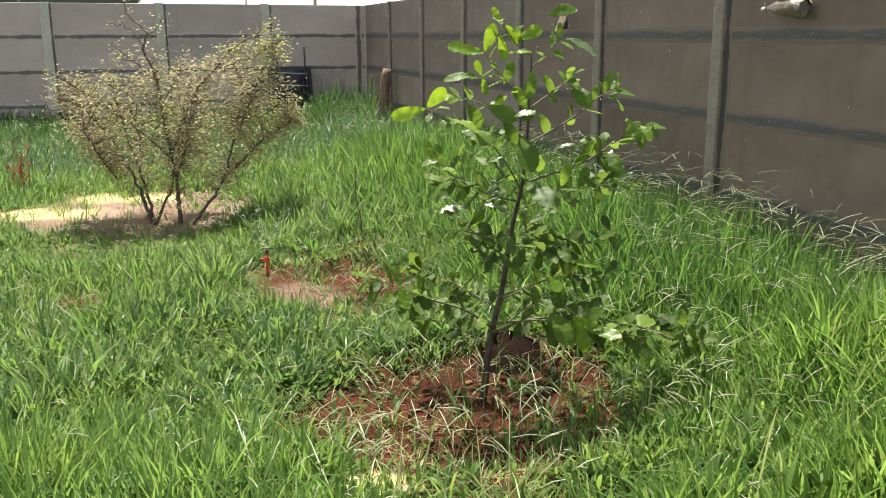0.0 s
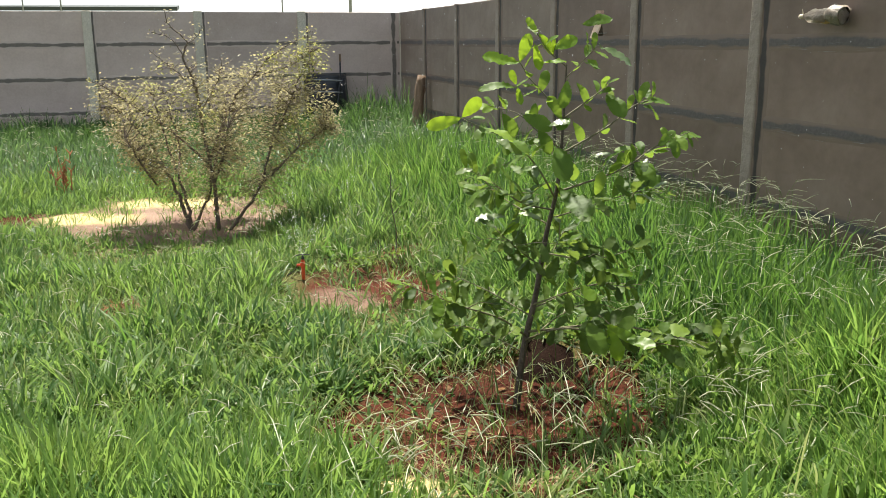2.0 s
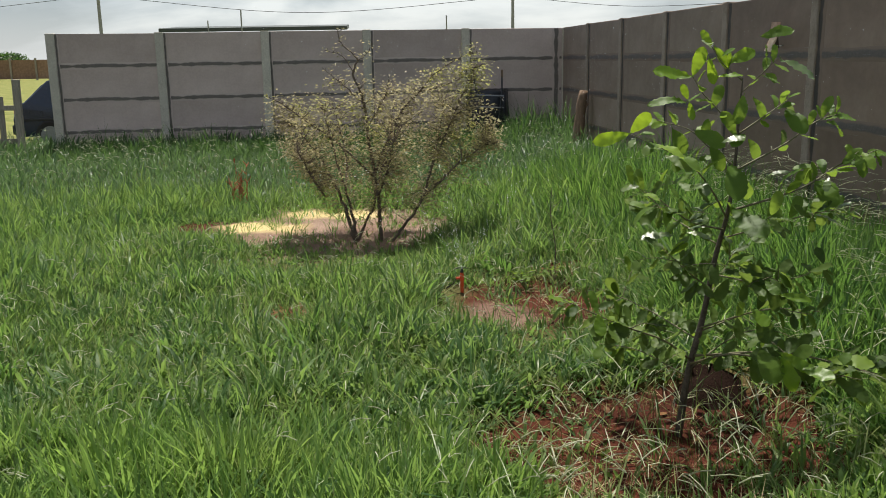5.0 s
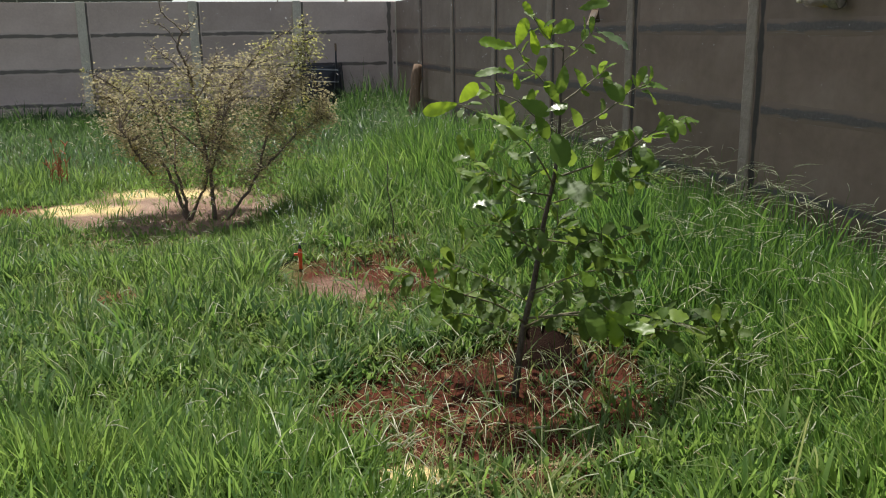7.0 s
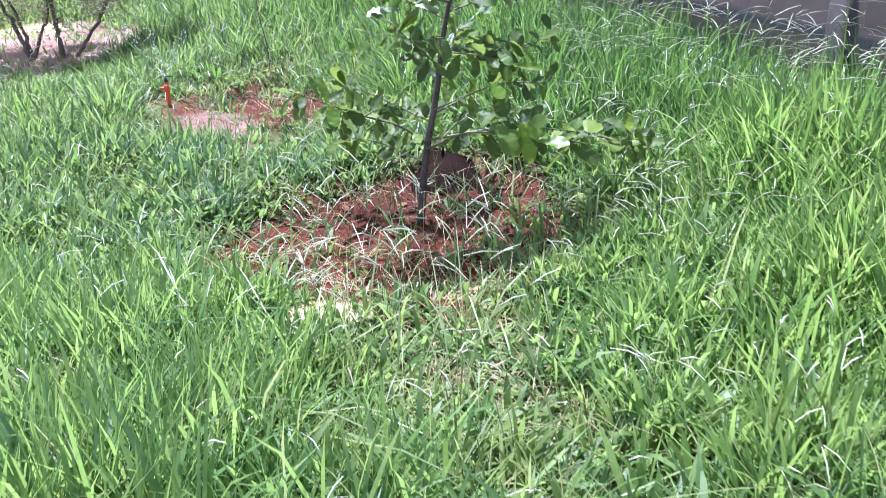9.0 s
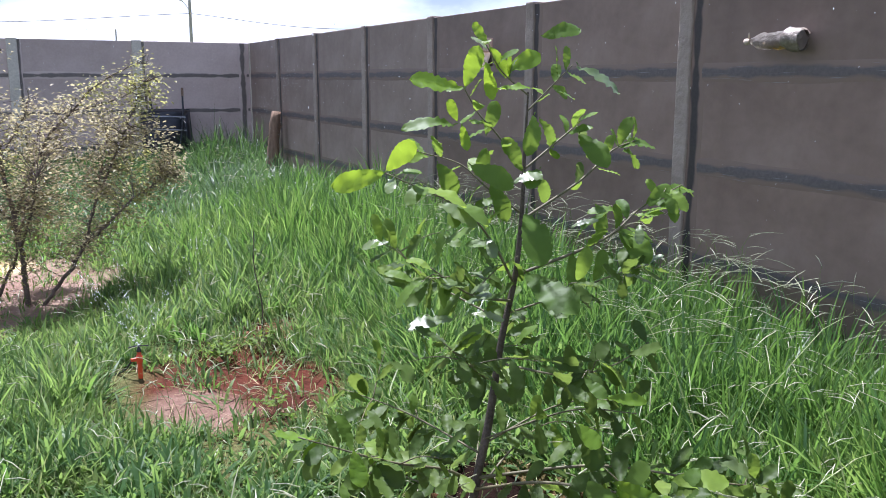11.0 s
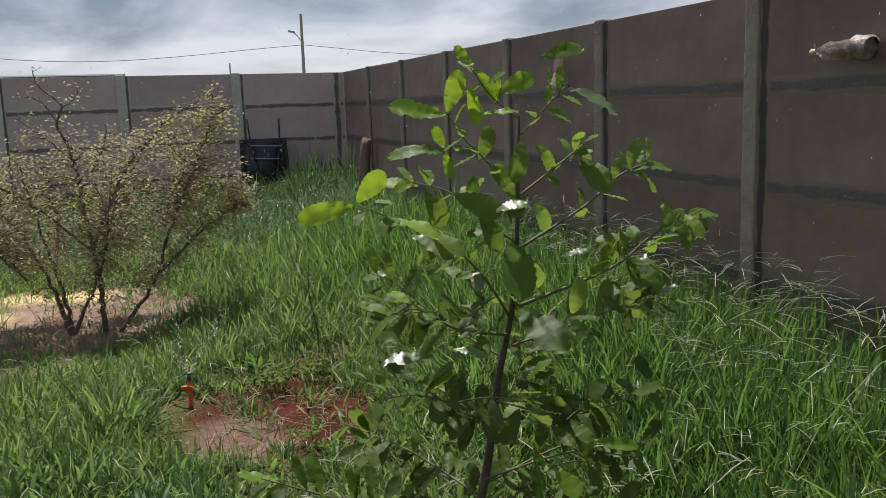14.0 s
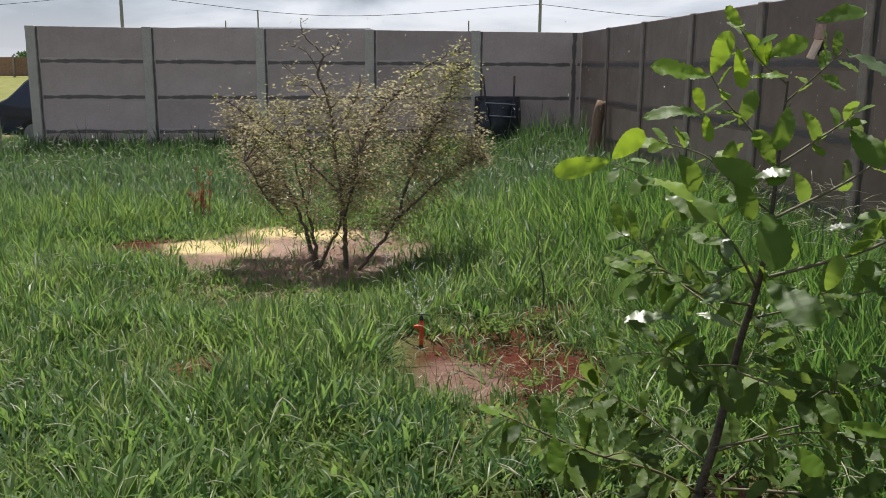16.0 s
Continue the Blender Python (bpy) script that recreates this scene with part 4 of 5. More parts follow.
# ---- small things in the yard ----
def sprinkler():
    root = thing("garden_sprinkler", "small red plastic sprinkler on a spike in the grass", "sprinkler", (2.48, 7.17, 0))
    bm = bmesh.new()
    lathe(bm, [(0.002, -0.12), (0.012, -0.02), (0.013, 0.1), (0.017, 0.115), (0.017, 0.14), (0.012, 0.15), (0.012, 0.165), (0.0, 0.167)], sides=14)
    box(bm, (0.06, 0.016, 0.018), pose(-0.015, 0, 0.125), 0.004)
    part("stake", bm, RED, root, smooth=False)
    bm = bmesh.new()
    lathe(bm, [(0.0, 0.166), (0.012, 0.167), (0.013, 0.175), (0.007, 0.19), (0.0, 0.198)], sides=14)
    part("cap", bm, BLACK, root, "black nozzle cap")
    bm = bmesh.new()
    tube(bm, [(-0.055, 0, 0.196), (-0.02, 0.004, 0.2), (0.02, -0.004, 0.2), (0.05, 0, 0.196)], [0.004] * 4, 6)
    part("spinner_arm", bm, BLACK, root, "thin black spinner arm")
    bm = bmesh.new()
    tube(bm, smooth_line([(-0.04, 0, 0.12), (-0.09, 0.02, 0.06), (-0.22, 0.1, 0.015), (-0.5, 0.3, 0.01)]), [0.005] * 19, 6)
    part("hose", bm, BLACK, root, "thin black feed hose")


sprinkler()


def seedling():
    rnd = random.Random(3)
    root = thing("seedling", "thin leafy seedling in a ring of dead leaves", "plant", (3.28, 7.75, 0))
    bm = bmesh.new()
    line = smooth_line([(0, 0, -0.03), (0.01, 0, 0.2), (-0.03, 0, 0.45), (-0.02, 0.02, 0.68)])
    tube(bm, line, taper(len(line), 0.006, 0.002), 6)
    for k in range(5):
        z = 0.25 + 0.09 * k
        s = 1 if k % 2 else -1
        tube(bm, [(-0.01, 0, z), (s * 0.07, 0.02, z + 0.07)], [0.0025, 0.001], 5)
    part("stem", bm, BARK, root)
    mesh = leaf_mesh("leaf", LEAF, 0.045, 0.026, 0.1, 0.2, 60)
    for k in range(14):
        a, z = rnd.uniform(0, 6.28), rnd.uniform(0.25, 0.6)
        piece("leaf", mesh, root, Matrix.Translation((rnd.uniform(-0.07, 0.07), rnd.uniform(-0.05, 0.05), z)) @ pose(0, 0, 0, rnd.uniform(-30, 30), rnd.uniform(-20, 30), math.degrees(a)))


seedling()


def low_weed(x, y, count, seed, mat=None, size=0.05):
    rnd = random.Random(seed)
    root = thing("low_weed", "low leafy green weed growing close to the ground", "plant", (x, y, 0), "low weeds")
    mesh = leaf_mesh("leaf", mat or MIDDLE, size, size * 0.45, 0.15, 0.2, seed)
    bm = bmesh.new()
    for k in range(count):
        a, d = rnd.uniform(0, 6.28), rnd.uniform(0.03, 0.17)
        tip = Vector((d * math.cos(a), d * math.sin(a), rnd.uniform(0.03, 0.14) * (0.8 if mat else 1.0)))
        tube(bm, [(0, 0, -0.02), tip * 0.5 + Vector((0, 0, 0.02)), tip], [0.0025, 0.0018, 0.001], 4, False)
        for _ in range(3):
            piece("leaf", mesh, root, Matrix.Translation(tip * rnd.uniform(0.7, 1.0)) @ pose(0, 0, 0, rnd.uniform(-25, 25), rnd.uniform(-35, 25), rnd.uniform(0, 360)))
    part("stems", bm, TWIG, root)


low_weed(2.97, 7.36, 22, 71)
low_weed(3.2, 7.42, 10, 72)
low_weed(3.02, 6.32, 9, 73)
low_weed(3.37, 2.87, 6, 74, BROAD, 0.085)
low_weed(1.05, 3.7, 10, 75, BROAD, 0.06)
low_weed(0.85, 4.5, 9, 76, MIDDLE, 0.06)


def dry_weed():
    rnd = random.Random(8)
    bm = bmesh.new()
    for _ in range(10):
        a, r = rnd.uniform(0, 6.28), rnd.uniform(0, 0.1)
        p = Vector((0.30 + r * math.cos(a), 11.35 + r * math.sin(a), -0.03))
        h = rnd.uniform(0.3, 0.62)
        q = p + Vector((rnd.uniform(-0.06, 0.06), rnd.uniform(-0.06, 0.06), h))
        tube(bm, [p, p.lerp(q, 0.5) + Vector((rnd.uniform(-0.02, 0.02), 0, 0)), q], [0.005, 0.004, 0.002], 5)
        for _ in range(4):
            s = p.lerp(q, rnd.uniform(0.4, 1))
            tube(bm, [s, s + Vector((rnd.uniform(-0.06, 0.06), rnd.uniform(-0.06, 0.06), 0.05))], [0.009, 0.003], 4)
    tagged(part("dead_weed", bm, DEAD, None), "clump of dead reddish-brown weed stalks in the grass", "weed")


dry_weed()


def leaning_log():
    base, top = Vector((5.33, 15.95, -0.05)), Vector((5.55, 16.1, 1.1))
    root = thing("log", "weathered brown log leaning against a concrete post", "log", base)
    bm = bmesh.new()
    line = [base.lerp(top, t) - base + Vector((0.015 * math.sin(5 * t), 0, 0)) for t in np.linspace(0, 1, 12)]
    tube(bm, line, [0.105 - 0.03 * t + 0.006 * math.sin(17 * t) for t in np.linspace(0, 1, 12)], 14)
    for v in bm.verts:
        k = noise.noise(v.co * 9)
        v.co += Vector((k, noise.noise(v.co * 9 + Vector((4, 0, 0))), 0)) * 0.012
    part("trunk_section", bm, LOG, root, smooth=True)
    bm = bmesh.new()
    tube(bm, [line[8] + Vector((0.05, -0.02, 0)), line[8] + Vector((0.11, -0.05, 0.1))], [0.025, 0.012], 8)
    part("branch_stub", bm, LOG, root, smooth=True)


leaning_log()


def wheelbarrow():
    """Stood on its nose against the back wall, underside to the yard."""
    root = thing("wheelbarrow", "dark steel wheelbarrow stood on end against the back wall", "wheelbarrow", (4.12, 17.78, 0.1))
    lean = pose(0, 0, 0, -9, 0, 2)
    bm = bmesh.new()
    wide, low = 0.40, 0.29
    outer = [bm.verts.new(lean @ Vector(p)) for p in ((-wide, 0.14, 1.02), (wide, 0.14, 1.02), (wide, 0.14, 0.1), (-wide, 0.14, 0.1))]
    inner = [bm.verts.new(lean @ Vector(p)) for p in ((-low, -0.1, 0.92), (low, -0.1, 0.92), (low, -0.1, 0.3), (-low, -0.1, 0.3))]
    for k in range(4):
        bm.faces.new((outer[k], outer[(k + 1) % 4], inner[(k + 1) % 4], inner[k]))
    bm.faces.new(inner)
    bmesh.ops.bevel(bm, geom=[e for e in bm.edges if not e.is_boundary], offset=0.05, segments=3, affect="EDGES")
    bmesh.ops.solidify(bm, geom=bm.faces[:], thickness=0.006)
    part("tray", bm, BARROW, root, smooth=True)
    bm = bmesh.new()
    loop = [lean @ Vector(p) for p in ((-0.40, 0.14, 1.02), (0.40, 0.14, 1.02), (0.41, 0.14, 0.6), (0.40, 0.14, 0.1), (-0.40, 0.14, 0.1), (-0.41, 0.14, 0.6), (-0.40, 0.14, 1.02))]
    tube(bm, loop, [0.012] * 7, 8)
    part("rim", bm, BARROW, root)
    for s in (-1, 1):
        bm = bmesh.new()
        tube(bm, [lean @ Vector(p) for p in ((s * 0.08, -0.13, 0.1), (s * 0.18, -0.13, 0.5), (s * 0.25, -0.11, 0.95), (s * 0.27, -0.06, 1.24))], [0.016] * 4, 8)
        handle = part("handle", bm, BARROW, root)
        bm = bmesh.new()
        tube(bm, [lean @ Vector(p) for p in ((s * 0.27, -0.065, 1.22), (s * 0.275, -0.05, 1.36))], [0.021, 0.019], 8)
        part("grip", bm, LOG, handle, "brown handle grip")
        bm = bmesh.new()
        tube(bm, [lean @ Vector(p) for p in ((s * 0.2, -0.12, 0.62), (s * 0.24, -0.3, 0.66), (s * 0.24, -0.3, 0.74), (s * 0.22, -0.12, 0.84))], [0.011] * 4, 7)
        part("leg", bm, BARROW, root)
    for z in (0.66, 0.88):
        bm = bmesh.new()
        tube(bm, [lean @ Vector((-0.27, -0.17, z)), lean @ Vector((0, -0.18, z - 0.015)), lean @ Vector((0.27, -0.17, z - 0.03))], [0.013] * 3, 7)
        part("brace", bm, STEEL, root, "bare steel cross brace")
    bm = bmesh.new()
    turn = lean @ pose(0, -0.13, 0.08, 0, 90, 0)
    lathe(bm, [(0.1, -0.03), (0.14, -0.04), (0.165, -0.02), (0.165, 0.02), (0.14, 0.04), (0.1, 0.03), (0.1, -0.03)], turn, 22)
    wheel = part("wheel", bm, RUBBER, root)
    bm = bmesh.new()
    lathe(bm, [(0.0, -0.02), (0.1, -0.024), (0.1, 0.024), (0.0, 0.02)], turn, 22)
    part("hub", bm, STEEL, wheel)


wheelbarrow()


def bottle_on_wall():
    root = thing("plastic_bottle", "crumpled clear plastic bottle fixed sideways on the wall", "bottle", (5.845, 6.14, 1.83))
    glass, n, link, p = material("clear_plastic")
    p.inputs["Base Color"].default_value = (0.42, 0.37, 0.32, 1)
    p.inputs["Roughness"].default_value = 0.3
    p.inputs["Transmission Weight"].default_value = 0.75
    p.inputs["IOR"].default_value = 1.2
    bump_node(n, link, noise_node(n, link, 26.0, 4.0), 1.0, 0.02, p)
    grubby = rough_surface("grubby_plastic", [(0.3, (0.13, 0.10, 0.08)), (0.7, (0.29, 0.245, 0.2))], 18.0, 70.0, 0.4, 0.6, 0.01)
    amber = rough_surface("amber_layer", [(0.3, (0.42, 0.27, 0.09)), (0.7, (0.72, 0.56, 0.26))], 22.0, 90.0, 0.45, 0.5, 0.006)
    lay = pose(0, 0, 0, -90, 0, 3)

    def crumple(bm, amount, seed):
        for q in bm.verts:
            q.co += noise.noise_vector(q.co * 24 + Vector((seed, 0, 0))) * amount

    bm = bmesh.new()
    lathe(bm, [(0.0, -0.2), (0.04, -0.202), (0.05, -0.18), (0.046, -0.14), (0.056, -0.11), (0.047, -0.08), (0.053, -0.05), (0.045, -0.02), (0.05, 0.02), (0.044, 0.06), (0.047, 0.08), (0.036, 0.115), (0.02, 0.15), (0.012, 0.165), (0.012, 0.185)], lay, 22, 0.1)
    crumple(bm, 0.012, 0)
    part("body", bm, glass, root, smooth=True)
    bm = bmesh.new()
    lathe(bm, [(0.012, 0.165), (0.018, 0.175), (0.017, 0.198), (0.012, 0.205), (0.0, 0.205)], lay, 16)
    crumple(bm, 0.003, 3)
    part("cap", bm, PALE, root, "pale screw cap", smooth=True)
    bm = bmesh.new()
    tube(bm, [lay @ Vector((-0.005, -0.015, 0.17)), lay @ Vector((-0.02, -0.028, 0.158)), lay @ Vector((-0.03, -0.045, 0.15))], [0.004, 0.005, 0.002], 6)
    part("cap_strap", bm, PALE, root, "torn strip hanging from the cap")
    bm = bmesh.new()
    lathe(bm, [(0.048, -0.21), (0.06, -0.19), (0.055, -0.15), (0.063, -0.12), (0.052, -0.1)], lay, 22, 0.14)
    crumple(bm, 0.02, 6)
    part("sleeve", bm, grubby, root, "grubby greyish bottle bottom", smooth=True)
    # an amber layer lies along the underside, thick at the bottom and running out towards the neck
    bm = bmesh.new()
    rings = []
    for k in range(11):
        y = -0.17 + 0.022 * k
        wide = 0.038 * math.sin(math.pi * min(1.0, 0.25 + k / 14)) * (1 if k < 9 else 0.5)
        rings.append([bm.verts.new((wide * math.sin(a), y, -0.052 * math.cos(a) + (0.014 if k > 6 else 0.0) * (k - 6) / 4)) for a in (-1.0, -0.5, 0.0, 0.5, 1.0)])
    for a, b in zip(rings, rings[1:]):
        for k in range(4):
            bm.faces.new((a[k], a[k + 1], b[k + 1], b[k]))
    bmesh.ops.solidify(bm, geom=bm.faces[:], thickness=0.008)
    crumple(bm, 0.006, 9)
    part("underside_layer", bm, amber, root, "yellowish layer along the underside", smooth=True)
    bm = bmesh.new()
    tube(bm, [(-0.01, -0.1, 0.05), (0.02, -0.1, 0.07), (0.1, -0.1, 0.05)], [0.003] * 3, 6)
    part("wire", bm, STEEL, root, "wire tie")


bottle_on_wall()


def flap_on_wall():
    root = thing("board_offcut", "pale splintered wooden offcut wedged upright on the wall", "offcut", (5.775, 9.42, 1.81))
    bm = bmesh.new()
    box(bm, (0.082, 0.02, 0.125), pose(-0.02, -0.03, 0.10, -14, 5, -30), 0.003)
    bmesh.ops.subdivide_edges(bm, edges=bm.edges[:], cuts=2)
    for v in bm.verts:
        v.co += noise.noise_vector(v.co * 40) * 0.006
    part("block", bm, OFFCUT, root, "pinkish-brown end of the offcut")
    bm = bmesh.new()
    box(bm, (0.062, 0.014, 0.17), pose(-0.045, -0.035, -0.035, -22, 12, -30), 0.003)
    bmesh.ops.subdivide_edges(bm, edges=bm.edges[:], cuts=2)
    for v in bm.verts:
        v.co.x -= 0.02 * max(0.0, -v.co.z) / 0.1
        v.co += noise.noise_vector(v.co * 40) * 0.006
    part("board", bm, PEEL, root, "pale split strip")
    # an added dark strip stands in for the shadow beside the pale split
    bm = bmesh.new()
    box(bm, (0.05, 0.02, 0.13), pose(0.012, 0.01, -0.02, 0, -10, -18), 0.004)
    for v in bm.verts:
        v.co += noise.noise_vector(v.co * 30) * 0.008
    part("shadow_strip", bm, BARK, root, "dark brown strip in place of the shadow behind the pale wood")
    bm = bmesh.new()
    tube(bm, [(-0.03, 0, -0.06), (0.06, 0.0, -0.06), (0.16, 0.0, -0.05)], [0.004] * 3, 6)
    part("nail", bm, STEEL, root, "steel nail into the wall")


flap_on_wall()


# ---- beyond the wall ----
def hatchback():
    root = thing("car", "dark blue hatchback parked behind the wall", "car", (-3.35, 20.2, 0))
    prof = [(-1.95, 0.28), (-1.97, 0.6), (-1.9, 0.86), (-1.72, 0.95), (-1.28, 1.36), (-0.9, 1.44), (0.1, 1.42), (0.75, 0.98), (1.75, 0.82), (1.95, 0.6), (1.93, 0.28)]
    bm = bmesh.new()
    rows = []
    for y, pinch, low in ((-0.8, 0.0, 0.0), (-0.76, 0.03, 0.02), (0.76, 0.03, 0.02), (0.8, 0.0, 0.0)):
        rows.append([bm.verts.new((x * (1 - (0.01 if pinch == 0 else 0)), y * (1 - 0.16 * max(0, z - 0.9) / 0.5), z + (low if z > 0.5 else 0))) for x, z in prof])
    for a, b in zip(rows, rows[1:]):
        for k in range(len(prof)):
            bm.faces.new((a[k], b[k], b[(k + 1) % len(prof)], a[(k + 1) % len(prof)]))
    bm.faces.new(rows[0])
    bm.faces.new(rows[-1][::-1])
    bmesh.ops.recalc_face_normals(bm, faces=bm.faces[:])
    body = part("body", bm, CAR, root)
    for name, quad in (("side_window", ((-1.2, 1.0), (-1.05, 1.33), (-0.35, 1.36), (-0.35, 1.0))), ("side_window", ((-0.28, 1.0), (-0.28, 1.36), (0.12, 1.34), (0.6, 1.0)))):
        bm = bmesh.new()
        vs = [bm.verts.new((x, -0.806 * (1 - 0.16 * max(0, z - 0.9) / 0.5), z)) for x, z in quad]
        bm.faces.new(vs)
        bmesh.ops.solidify(bm, geom=bm.faces[:], thickness=0.012)
        part(name, bm, GLASS_DARK, root)
    bm = bmesh.new()
    box(bm, (0.03, 1.2, 0.36), pose(-1.53, 0, 1.17, 0, 47, 0), 0.01)
    part("rear_window", bm, GLASS_DARK, root)
    bm = bmesh.new()
    box(bm, (3.5, 0.03, 0.05), pose(0, -0.81, 0.62), 0.01)
    part("side_trim", bm, BLACK, root)
    bm = bmesh.new()
    box(bm, (0.14, 1.5, 0.2), pose(-1.95, 0, 0.42), 0.04)
    part("bumper", bm, BLACK, root)
    for s in (-1, 1):
        bm = bmesh.new()
        box(bm, (0.06, 0.16, 0.26), pose(-1.92, s * 0.68, 0.75), 0.02)
        part("tail_light", bm, RED, root)
    for x in (-1.25, 1.2):
        for s in (-1, 1):
            turn = pose(x, s * 0.74, 0.3, 90, 0, 0)
            bm = bmesh.new()
            lathe(bm, [(0.19, -0.09), (0.27, -0.1), (0.3, -0.07), (0.3, 0.07), (0.27, 0.1), (0.19, 0.09)], turn, 26)
            wheel = part("wheel", bm, RUBBER, root)
            bm = bmesh.new()
            lathe(bm, [(0.0, -0.08), (0.19, -0.085), (0.19, 0.085), (0.0, 0.08)], turn, 20)
            part("rim", bm, STEEL, wheel)


hatchback()


def wooden_gate():
    root = thing("wooden_gate", "weathered grey board gate beside the end of the wall", "gate", (-4.48, 17.55, 0))
    rnd = random.Random(2)
    for k, (x, h, w) in enumerate(((0.0, 1.45, 0.12), (-0.3, 1.15, 0.1), (-0.55, 1.2, 0.11), (-0.8, 1.12, 0.1), (-1.05, 1.18, 0.1), (-1.32, 1.15, 0.11), (-1.6, 1.5, 0.13))):
        bm = bmesh.new()
        box(bm, (w, 0.09 if k in (0, 6) else 0.025, h + 0.1), pose(x, 0, h / 2 - 0.05, 0, rnd.uniform(-1.5, 1.5), 0), 0.006)
        part("gate_post" if k in (0, 6) else "board", bm, BOARD, root)
    for z in (0.35, 0.95):
        bm = bmesh.new()
        box(bm, (1.5, 0.03, 0.09), pose(-0.8, -0.032, z, 0, rnd.uniform(-1, 1), 0), 0.006)
        part("rail", bm, BOARD, root)


wooden_gate()


def utility_pole(x, y, height, lamp):
    root = thing("utility_pole", "tall concrete utility pole carrying a cable" + (" and a street lamp" if lamp else ""), "pole", (x, y, 0), "street poles")
    bm = bmesh.new()
    tube(bm, [(0, 0, -0.5), (0, 0, height * 0.5), (0, 0, height)], [0.12, 0.105, 0.085], 12)
    part("shaft", bm, UTILITY, root)
    bm = bmesh.new()
    tube(bm, [(0, -0.16, height - 1.95), (0, -0.26, height - 1.95)], [0.04, 0.05], 8)
    part("insulator", bm, PALE, root)
    if lamp:
        bm = bmesh.new()
        tube(bm, smooth_line([(0, -0.1, 5.65), (-0.3, -0.15, 6.1), (-0.55, -0.2, 6.34)]), [0.03] * 13, 7)
        arm = part("lamp_arm", bm, STEEL, root)
        bm = bmesh.new()
        box(bm, (0.42, 0.2, 0.13), pose(-0.68, -0.2, 6.38, 0, 12, 0), 0.04)
        part("lamp_head", bm, STEEL, arm)


utility_pole(11.4, 60, 7.5, True)
utility_pole(-15.1, 60, 8.6, False)
for name, pts in (("overhead_cable", ((-15.1, 59.8, 5.9), (-2.0, 59.8, 4.72), (11.4, 59.8, 5.55))), ("overhead_cable", ((11.4, 59.8, 5.55), (19, 58, 4.75), (28, 56, 4.9))),
                  ("overhead_cable", ((-15.1, 59.8, 5.9), (-27, 60, 5.0), (-40, 60, 5.9)))):
    bm = bmesh.new()
    line = smooth_line(pts, 14)
    tube(bm, line, [0.016] * len(line), 5)
    tagged(part(name, bm, CABLE, None), "thin dark overhead cable strung between poles", "cable", "street cables")
for x, y, h in ((-3.5, 40, 3.85), (5.26, 40, 3.5), (-5.6, 44, 3.6)):
    bm = bmesh.new()
    tube(bm, [(x, y, -0.3), (x, y, h)], [0.034, 0.03], 7)
    tagged(part("thin_post", bm, UTILITY, None), "thin grey post standing beyond the wall", "post", "thin posts")


def far_roof():
    root = thing("shed", "low building with a dark sheet roof far behind the wall", "building", (-3.6, 47, 0))
    bm = bmesh.new()
    box(bm, (8.4, 4, 3.1), pose(0, 0, 1.55))
    part("wall", bm, FARWALL, root)
    bm = bmesh.new()
    box(bm, (8.9, 4.6, 0.18), pose(0, 0, 3.33, 3, 0, 0), 0.02)
    part("roof", bm, ROOF, root, "dark sheet roof")


far_roof()


def far_wall():
    root = thing("far_fence", "brown panel wall at the far side of a field", "fence", (0, 0, 0))
    bm = bmesh.new()
    box(bm, (2.7, 0.06, 2.2), Matrix(), 0.01)
    panel = bpy.data.meshes.new("panel")
    bm.to_mesh(panel)
    bm.free()
    panel.materials.append(FARWALL)
    bm = bmesh.new()
    box(bm, (0.22, 0.2, 2.6), Matrix(), 0.02)
    post = bpy.data.meshes.new("post")
    bm.to_mesh(post)
    bm.free()
    post.materials.append(BOARD)
    for k in range(16):
        x = -62 + 2.9 * k
        piece("panel", panel, root, pose(x, 110, 1.25))
        piece("post", post, root, pose(x + 1.45, 109.95, 1.25))


far_wall()


def far_tree():
    rnd = random.Random(31)
    for x, y, s in ((-46.5, 125, 2.6), (-58, 128, 3.2)):
        root = thing("tree", "dark round-headed tree far beyond the field", "tree", (x, y, 0), "far trees")
        bm = bmesh.new()
        tube(bm, [(0, 0, -0.2), (0.1, 0, 1.2), (0, 0, 2.0)], [0.22, 0.17, 0.08], 8)
        for k in range(5):
            a = k * 1.26
            tube(bm, [(0.05, 0, 1.3), (0.9 * math.cos(a), 0.9 * math.sin(a), 2.2)], [0.09, 0.03], 5)
        part("trunk", bm, BARK, root)
        v, fcs = [], []
        for _ in range(1500):
            d = Vector((rnd.gauss(0, 1), rnd.gauss(0, 1), rnd.gauss(0, 1))).normalized() * rnd.uniform(0.55, 1.0) * (1 + 0.25 * noise.noise((rnd.random() * 3, 0, 0)))
            c = Vector((d.x * s, d.y * s, 2.4 + d.z * s * 0.42))
            t = Vector((rnd.uniform(-1, 1), rnd.uniform(-1, 1), rnd.uniform(-1, 1))) * 0.16
            u = Vector((rnd.uniform(-1, 1), rnd.uniform(-1, 1), rnd.uniform(-1, 1))) * 0.16
            b = len(v)
            v += [c - t, c + u, c + t, c - u]
            fcs.append((b, b + 1, b + 2, b + 3))
        me = bpy.data.meshes.new("crown")
        me.from_pydata([tuple(q) for q in v], [], fcs)
        me.materials.append(GRASS_SHADE)
        ob = new("crown", me)
        ob.parent = root


far_tree()


# ---- grass, straw and clods ----
def patch_depth(x, y, shapes, wob):
    """Below 1 inside a bare patch."""
    d = np.full(x.shape, 9.0)
    for cx, cy, rx, ry in shapes:
        d = np.minimum(d, np.sqrt(((x - cx) / rx) ** 2 + ((y - cy) / ry) ** 2))
    return d + wob


